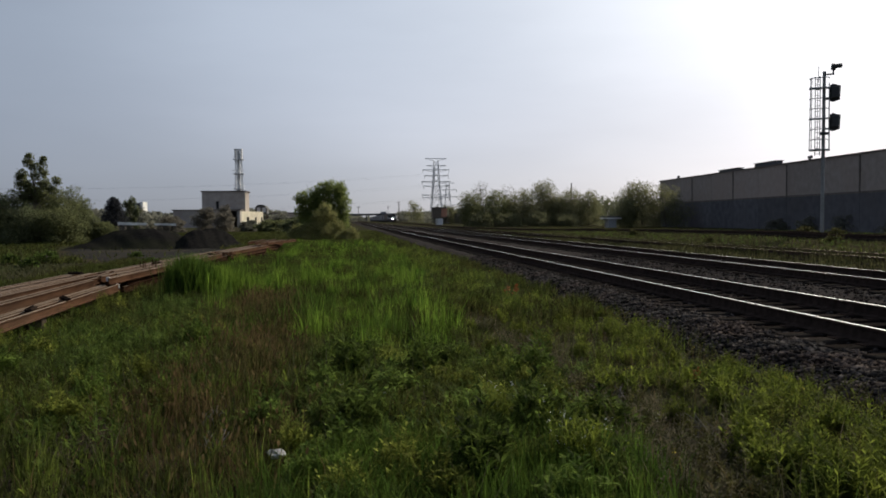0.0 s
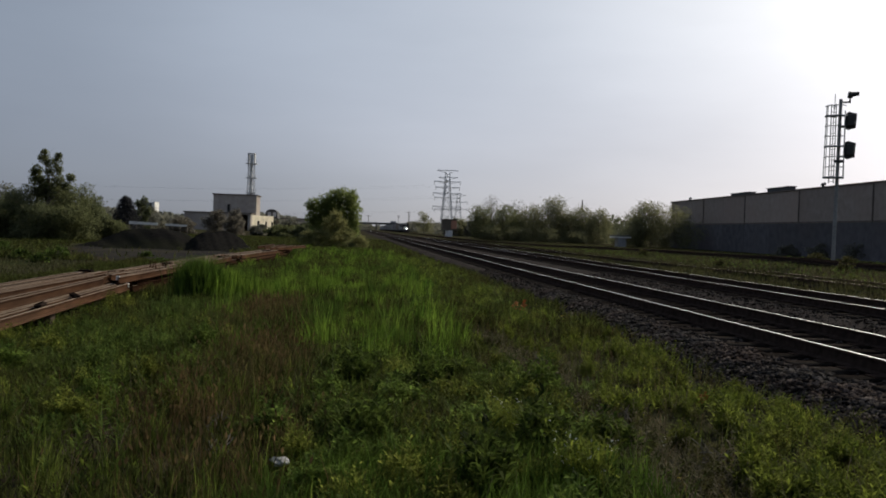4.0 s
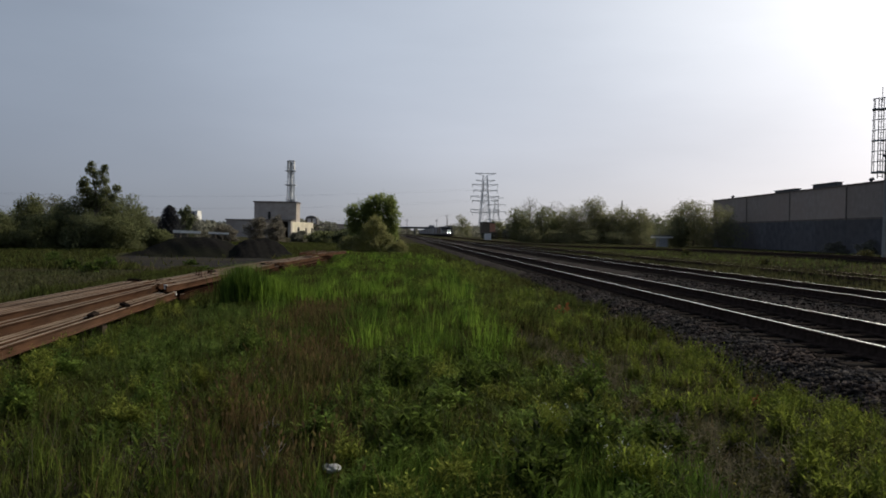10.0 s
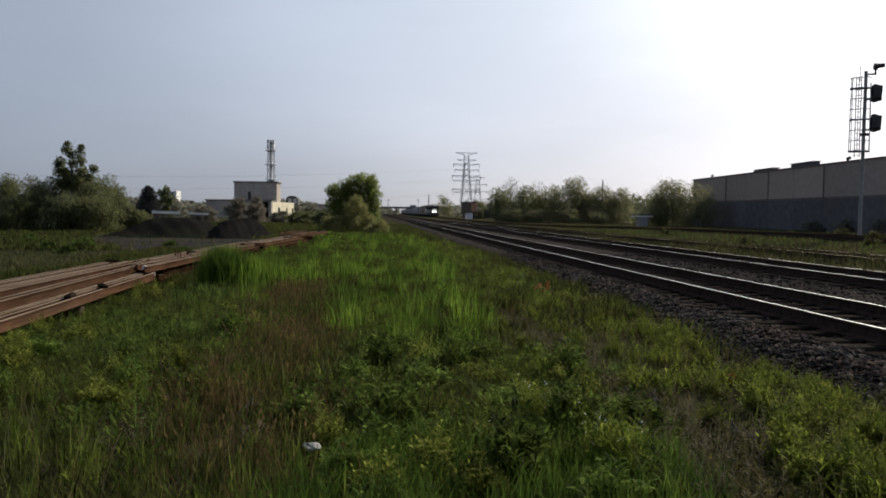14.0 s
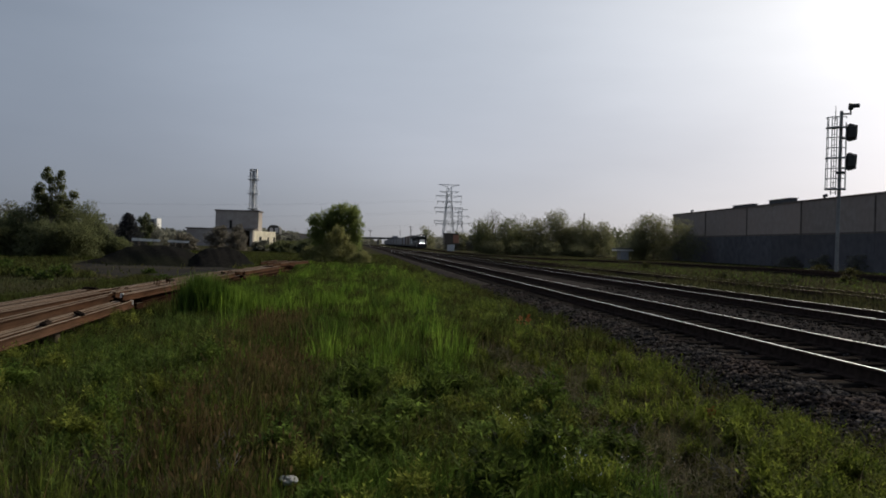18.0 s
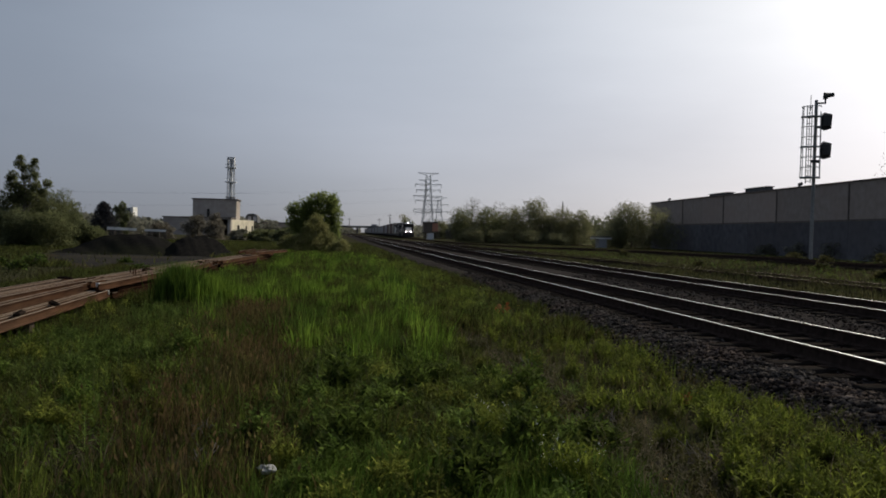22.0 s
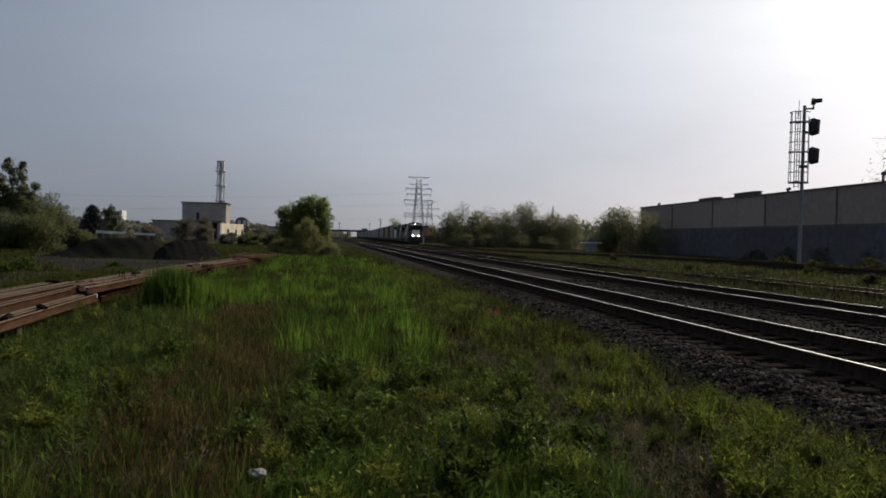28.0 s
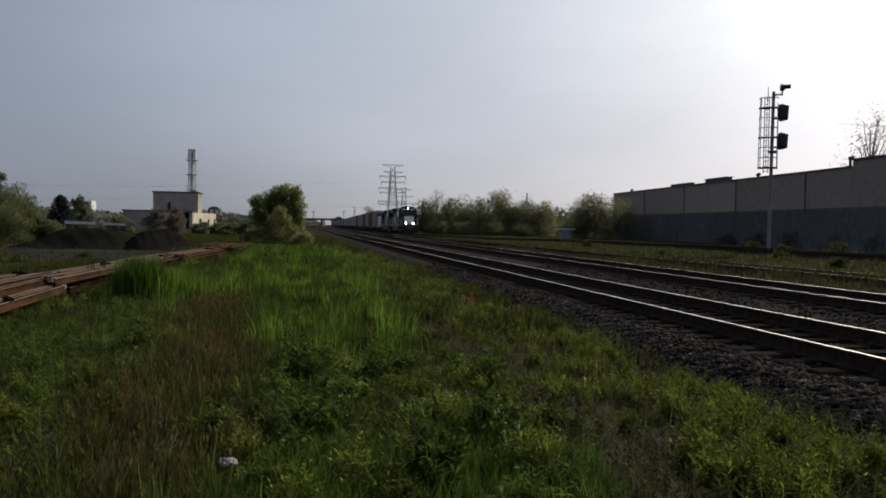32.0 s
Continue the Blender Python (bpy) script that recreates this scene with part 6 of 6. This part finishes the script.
# ---- loose ballast stones ----
def stones():
    r = np.random.default_rng(77)
    phi = (1 + 5 ** 0.5) / 2
    ico = np.array([(-1, phi, 0), (1, phi, 0), (-1, -phi, 0), (1, -phi, 0), (0, -1, phi), (0, 1, phi), (0, -1, -phi), (0, 1, -phi), (phi, 0, -1), (phi, 0, 1), (-phi, 0, -1), (-phi, 0, 1)]) / 1.9
    fc = np.array([(0, 11, 5), (0, 5, 1), (0, 1, 7), (0, 7, 10), (0, 10, 11), (1, 5, 9), (5, 11, 4), (11, 10, 2), (10, 7, 6), (7, 1, 8), (3, 9, 4), (3, 4, 2), (3, 2, 6), (3, 6, 8), (3, 8, 9), (4, 9, 5), (2, 4, 11), (6, 2, 10), (8, 6, 7), (9, 8, 1)])
    P = np.concatenate([np.stack([T1 - 1.2 - np.abs(r.normal(0, 0.75, 26000)), 4.5 + 17 * r.uniform(0, 1, 26000) ** 1.3], -1),
                        np.stack([r.uniform(T1 - 2.6, T2 + 1.8, 27000), 4 + 26 * r.uniform(0, 1, 27000)], -1)])
    P = P[(P[:, 0] > T1 - 2.75)]
    n = len(P)
    z = np.maximum(ballast_z(P[:, 0], P[:, 1]), ground_z(P[:, 0], P[:, 1]) - 0.02)
    s = (0.013 + 0.021 * r.uniform(0, 1, n) ** 1.6)
    V = ico[None] * (1 + 0.3 * r.normal(size=(n, 12, 1))) * s[:, None, None] * np.stack([r.uniform(0.8, 1.5, n), r.uniform(0.8, 1.4, n), r.uniform(0.5, 0.95, n)], -1)[:, None]
    V = V + np.stack([P[:, 0], P[:, 1], z + s * 0.4], -1)[:, None]
    F = fc[None] + np.arange(n)[:, None, None] * 12
    ob = bulk("ballast_stones", V.reshape(-1, 3), F.reshape(-1, 3), M_STONE)
    tagged(ob, "loose grey and reddish crushed ballast stones", "ballast", kind="stuff")


stones()


# ---- litter ----
def litter():
    bm = bmesh.new()
    bmesh.ops.create_icosphere(bm, subdivisions=4, radius=0.045)
    for v in bm.verts:
        k = noise.noise(v.co * 16) * 0.75 + noise.noise(v.co * 40) * 0.35
        v.co *= 1 + k
        v.co.z *= 0.6
        v.co.x *= 1.35
    ob = part("crumpled_paper", bm, M_PAPER)
    ob.matrix_basis = pose(-0.42, 5.2, 0.13)
    tagged(ob, "crumpled white paper lying in the grass", "litter")
    # dead twigs on the bare soil
    r = random.Random(8)
    for x, y, size in ((2.72, 5.55, 0.4), (2.95, 5.3, 0.3), (2.45, 6.6, 0.28), (2.3, 9.2, 0.35), (-1.05, 6.5, 0.22), (-0.9, 5.8, 0.2)):
        bm = bmesh.new()
        for k in range(9):
            a, t = r.uniform(0, 6.28), r.uniform(0.3, 1.0)
            p = Vector((math.cos(a) * size * 0.35 * t, math.sin(a) * size * 0.35 * t, 0.015 + 0.12 * r.random()))
            q = p + Vector((r.uniform(-1, 1), r.uniform(-1, 1), r.uniform(0.1, 0.9))) * size * 0.45
            m = (p + q) / 2 + Vector((r.uniform(-1, 1), r.uniform(-1, 1), 0.3)) * 0.02
            rod(bm, p, m, 0.005, 0.004, seg=5)
            rod(bm, m, q, 0.004, 0.002, seg=5)
            rod(bm, m, m + Vector((r.uniform(-1, 1), r.uniform(-1, 1), 0.7)) * size * 0.2, 0.003, 0.0015, seg=4)
        rod(bm, (-size * 0.5, 0, 0.01), (size * 0.5, 0.05, 0.04), 0.008, 0.004, seg=6)
        ob = part("dead_branch", bm, M_TWIG)
        ob.matrix_basis = pose(x, y, float(ground_z(x, y)), 0, 0, r.uniform(0, 180))
        tagged(ob, "small bleached dead branch lying on bare soil", "branch", "dead branches")
    for x, y, size in ((3.35, 15.4, 1.5), (3.6, 7.6, 0.6)):
        bm = bmesh.new()
        for a in range(9):
            tip = Vector((0.09 * math.cos(a * 2.4), 0.09 * math.sin(a * 2.4), 0.07 + 0.016 * a)) * size
            tube(bm, [(0, 0, -0.02), tip * 0.6 + Vector((0, 0, 0.02)), tip], 0.006 * size, seg=5)
            for q in (0.55, 0.8, 1.0):
                bmesh.ops.create_icosphere(bm, subdivisions=1, radius=0.02 * size, matrix=Matrix.Translation(tip * q) @ pose(0, 0, 0, 40 * a, 25 * a, 0) @ Matrix.Diagonal((1.2, 0.5, 1.6, 1)))
        ob = part("orange_weed", bm, M_RUSTPLANT)
        ob.matrix_basis = pose(x, y, max(float(ground_z(x, y)), float(ballast_z(x, y)) if x > 3.9 else -9))
        tagged(ob, "small rust-orange seeding plant at the ballast edge", "weed", "rust-orange plants")


litter()
# ---- freight train ----
M_LOCO = surf("loco_black", (0.018, 0.018, 0.02), (0.035, 0.035, 0.038), 2, rough=0.45, bump=0.05, c3=(0.06, 0.055, 0.05), scale3=0.5, amount3=0.5)
M_LOCO_GREY = surf("loco_light_grey", (0.62, 0.62, 0.6), (0.74, 0.73, 0.71), 2, rough=0.5, bump=0.05, c3=(0.5, 0.48, 0.45), scale3=0.6)
M_GLASS = surf("cab_glass", (0.01, 0.012, 0.014), (0.015, 0.016, 0.018), 3, rough=0.08, bump=0, spec=0.6)
M_HEAD = glow("headlight_glow", (1.0, 0.95, 0.85), 60.0)
M_CAR = [surf("car_tan", (0.38, 0.34, 0.3), (0.47, 0.43, 0.38), 1.2, c3=(0.2, 0.14, 0.1), scale3=0.4),
         surf("car_brown", (0.17, 0.11, 0.09), (0.23, 0.15, 0.125), 1.2, c3=(0.08, 0.05, 0.04), scale3=0.4),
         surf("car_ochre", (0.26, 0.22, 0.17), (0.34, 0.29, 0.23), 1.2, c3=(0.18, 0.1, 0.06), scale3=0.4),
         surf("car_cream", (0.4, 0.37, 0.31), (0.5, 0.46, 0.39), 1.2, c3=(0.25, 0.2, 0.16), scale3=0.4),
         surf("car_grey", (0.4, 0.39, 0.4), (0.5, 0.49, 0.49), 1.2, c3=(0.26, 0.24, 0.22), scale3=0.4)]


def truck(parent, y, axles, wheels):
    t = part("truck", B(-1.2, 1.2, y - 1.0 * axles * 0.75, y + 1.0 * axles * 0.75, 0.42, 0.85, bevel=0.04), M_DARKSTEEL, parent, "dark steel bogie")
    for k in range(axles):
        yy = y + (k - (axles - 1) / 2) * 1.75
        bm = bmesh.new()
        for s in (-1, 1):
            rod(bm, (s * 0.70, 0, 0), (s * 0.84, 0, 0), 0.5, seg=18)
            rod(bm, (s * 0.66, 0, 0), (s * 0.70, 0, 0), 0.53, seg=18)
        rod(bm, (-0.84, 0, 0), (0.84, 0, 0), 0.09, seg=8)
        for a in range(3):
            box(bm, 0.84, 0.86, -0.04 + 0.3 * math.cos(a * 2.1), 0.04 + 0.3 * math.cos(a * 2.1), -0.04 + 0.3 * math.sin(a * 2.1), 0.04 + 0.3 * math.sin(a * 2.1))
        w = part("wheelset", bm, M_RAIL_SIDE, t)
        w.matrix_basis = pose(0, yy, 0.5)
        wheels.append(w)
    return t


def locomotive(label, lit):
    lo = thing("locomotive", pose(train_x(424), 424, RAIL_Z), label, "locomotive", "freight train")
    wheels = []
    part("underframe", B(-1.5, 1.5, 0.6, 20.4, 1.15, 1.5, bevel=0.03), M_LOCO, lo)
    part("fuel_tank", B(-1.35, 1.35, 7.6, 13.0, 0.45, 1.15, bevel=0.15), M_LOCO, lo)
    for y in (4.2, 16.6):
        truck(lo, y, 3, wheels)
    # nose
    bm = bmesh.new()
    prism(bm, [(-1.15, 1.5), (1.15, 1.5), (1.15, 2.7), (0.95, 3.0), (-0.95, 3.0), (-1.15, 2.7)], 1.2, 3.4)
    nose = part("nose", bm, M_LOCO, lo, "short black nose")
    part("nose_panel", B(-0.82, 0.82, 1.12, 1.2, 1.55, 2.92), M_LOCO_GREY, nose, "light grey nose panel")
    part("nose_door", B(-0.3, 0.3, 1.08, 1.12, 1.6, 2.7), M_LOCO_GREY, nose)
    # cab
    bm = bmesh.new()
    prism(bm, [(-1.55, 1.5), (1.55, 1.5), (1.55, 3.9), (1.3, 4.35), (0.7, 4.6), (-0.7, 4.6), (-1.3, 4.35), (-1.55, 3.9)], 3.0, 5.8)
    cab = part("cab", bm, M_LOCO, lo, "black cab with rounded roof")
    for x0, x1 in ((-1.3, -0.5), (-0.4, 0.4), (0.5, 1.3)):
        part("windscreen", B(x0, x1, 2.95, 3.0, 3.15, 3.85), M_GLASS, cab)
    for s in (-1, 1):
        for y0 in (3.4, 4.5):
            part("side_window", B(min(s * 1.55, s * 1.58), max(s * 1.55, s * 1.58), y0, y0 + 0.9, 2.95, 3.7), M_GLASS, cab)
        part("number_board", B(s * 0.75 - 0.3, s * 0.75 + 0.3, 2.93, 3.0, 3.98, 4.2), M_WHITE, cab, "white number board")
    part("headlight_box", B(-0.22, 0.22, 2.86, 3.0, 4.02, 4.45, bevel=0.03), M_LOCO, cab)
    bm = bmesh.new()
    prism(bm, [(-0.95, 1.5), (0.95, 1.5), (0.95, 4.1), (0.75, 4.35), (-0.75, 4.35), (-0.95, 4.1)], 5.8, 19.4)
    hood = part("long_hood", bm, M_LOCO, lo)
    for k in range(9):
        for s in (-1, 1):
            part("hood_door", B(min(s * 0.95, s * 0.99), max(s * 0.95, s * 0.99), 6.2 + 1.1 * k, 7.15 + 1.1 * k, 1.7, 3.3), M_LOCO if k % 4 else M_LOCO_GREY, hood)
    part("radiator", B(-1.4, 1.4, 15.6, 19.2, 3.6, 4.5, bevel=0.1), M_LOCO, lo)
    for y in (9.0, 17.0):
        part("roof_fan", Rod((0, y, 4.3), (0, y, 4.65), 0.55, seg=16), M_DARKSTEEL, lo)
    part("exhaust_stack", B(-0.3, 0.3, 10.8, 11.6, 4.3, 4.7), M_DARKSTEEL, lo)
    # front end
    bm = bmesh.new()
    prism(bm, [(-1.5, 0.2), (1.5, 0.2), (1.5, 1.25), (-1.5, 1.25)], 0.45, 0.62)
    pilot = part("pilot", bm, M_LOCO, lo)
    bm = bmesh.new()
    for s in (-1, 1):
        vs = [bm.verts.new(p) for p in ((0, 0.05, 0.15), (s * 1.4, 0.45, 0.15), (s * 1.4, 0.45, 0.65), (0, 0.2, 0.65))]
        bm.faces.new(vs)
    bmesh.ops.solidify(bm, geom=bm.faces[:], thickness=0.04)
    part("plough", bm, M_LOCO, pilot)
    part("coupler", B(-0.15, 0.15, -0.25, 0.5, 0.75, 1.05, bevel=0.03), M_DARKSTEEL, lo)
    for s in (-1, 1):
        part("step", B(s * 1.3 - 0.22, s * 1.3 + 0.22, 0.6, 1.0, 0.45, 0.5), M_LOCO, lo)
        rail = bmesh.new()
        rod(rail, (s * 1.45, 0.7, 2.45), (s * 1.45, 3.0, 2.45), 0.025, seg=5)
        rod(rail, (s * 1.45, 5.8, 2.5), (s * 1.45, 20.2, 2.5), 0.025, seg=5)
        for y in (0.7, 1.9, 5.9, 8.7, 11.5, 14.3, 17.1, 20.2):
            rod(rail, (s * 1.45, y, 1.5), (s * 1.45, y, 2.5), 0.022, seg=5)
        part("handrail", rail, M_LOCO_GREY, lo, "light grey handrail")
        lampbox = part("ditch_light", Rod((s * 0.63, 0.45, 1.7), (s * 0.63, 0.85, 1.7), 0.115, seg=14), M_LOCO, lo)
        if lit:
            part("lens", Rod((s * 0.63, 0.40, 1.7), (s * 0.63, 0.46, 1.7), 0.105, seg=14), M_HEAD, lampbox, "bright white ditch light")
    if lit:
        part("lens", Rod((0, 2.78, 4.24), (0, 2.86, 4.24), 0.075, seg=14), M_HEAD, cab, "bright white headlight")
    return lo, wheels


def boxcar(mt, L, label, kind):
    c = thing("freight_car", pose(train_x(470), 470, RAIL_Z), label, "freight car", "freight train")
    wheels = []
    for y in (2.2, L - 2.2):
        truck(c, y, 2, wheels)
    part("underframe", B(-1.35, 1.35, 0.3, L - 0.3, 0.85, 1.1), M_DARKSTEEL, c)
    if kind == "box":
        body = part("body", B(-1.5, 1.5, 0.4, L - 0.4, 1.1, 4.75), mt, c)
        n = 12
        for k in range(n + 1):
            y = 0.5 + (L - 1.0) * k / n
            for s in (-1, 1):
                part("rib", B(min(s * 1.5, s * 1.57), max(s * 1.5, s * 1.57), y - 0.07, y + 0.07, 1.1, 4.7), mt, body)
        for s in (-1, 1):
            part("sliding_door", B(min(s * 1.5, s * 1.6), max(s * 1.5, s * 1.6), L / 2 - 1.5, L / 2 + 1.5, 1.15, 4.55), mt, c)
        part("roof", B(-1.56, 1.56, 0.35, L - 0.35, 4.75, 4.9, bevel=0.04), M_GALV, c)
    else:
        part("deck", B(-1.5, 1.5, 0.4, L - 0.4, 1.1, 1.35), mt, c)
        part("load", B(-1.35, 1.35, 1.2, L - 1.2, 1.35, 3.4, bevel=0.05), M_LOCO_GREY, c, "pale covered load")
        for y in (0.5, L - 0.7):
            part("bulkhead", B(-1.5, 1.5, y, y + 0.2, 1.35, 4.2), M_LOCO, c)
    lad = bmesh.new()
    for s in (-1, 1):
        for x in (0.9, 1.3):
            rod(lad, (s * x, 0.36, 1.1), (s * x, 0.36, 4.3), 0.02, seg=5)
        for k in range(8):
            rod(lad, (s * 0.9, 0.36, 1.3 + 0.38 * k), (s * 1.3, 0.36, 1.3 + 0.38 * k), 0.015, seg=5)
    part("ladder", lad, M_DARKSTEEL, c)
    for y in (-0.25, L - 0.3):
        part("coupler", B(-0.13, 0.13, y, y + 0.55, 0.75, 1.0), M_DARKSTEEL, c)
    return c, wheels


TRAIN = []      # (thing, distance behind the front, length, wheels)
lead, lead_wheels = locomotive("black diesel locomotive with light grey nose panel and lit headlights", True)
TRAIN.append((lead, 0.0, 21.0, lead_wheels))
second, second_wheels = locomotive("black and grey second diesel locomotive of the train", False)
TRAIN.append((second, 21.3, 21.0, second_wheels))
at = 42.7
KINDS = {}
for k, (kind, c) in enumerate((("flat", 3), ("box", 0), ("box", 1), ("box", 3), ("box", 1)) + 2 * (("box", 4), ("box", 4), ("box", 1), ("box", 4), ("box", 4), ("box", 4), ("box", 0), ("box", 4), ("box", 4), ("box", 2), ("box", 4), ("box", 4), ("box", 4), ("box", 1), ("box", 4))):
    if (kind, c) in KINDS:
        car = copy_thing(KINDS[kind, c], pose(train_x(470), 470, RAIL_Z))
    else:
        car, _ = boxcar(M_CAR[c], 15.6, ("flat car with a pale covered load", "%s ribbed boxcar in the freight train" % ("tan", "red-brown", "ochre", "cream", "grey")[c])[kind == "box"], kind)
        KINDS[kind, c] = car
    TRAIN.append((car, at, 15.6, []))
    at += 16.0


def front_at(t):
    """How far along the track the front of the train is at t seconds."""
    return 424.0 - 9.2 * t


def on_track(y):
    """The pose of a vehicle whose front is at y."""
    return pose(train_x(y), y, RAIL_Z, 0, 0, -math.degrees(math.atan((train_x(y + 16) - train_x(y)) / 16)))


def motions():
    for ob, behind, length, wheels in TRAIN:
        walk(ob, [(t, on_track(front_at(t) + behind)) for t in range(0, 33, 2)])
        for w in wheels:
            x, y, z = w.matrix_basis.translation
            walk(w, [(k / 15, pose(x, y, z, 70.3 * k % 360)) for k in range(481)])


motions()
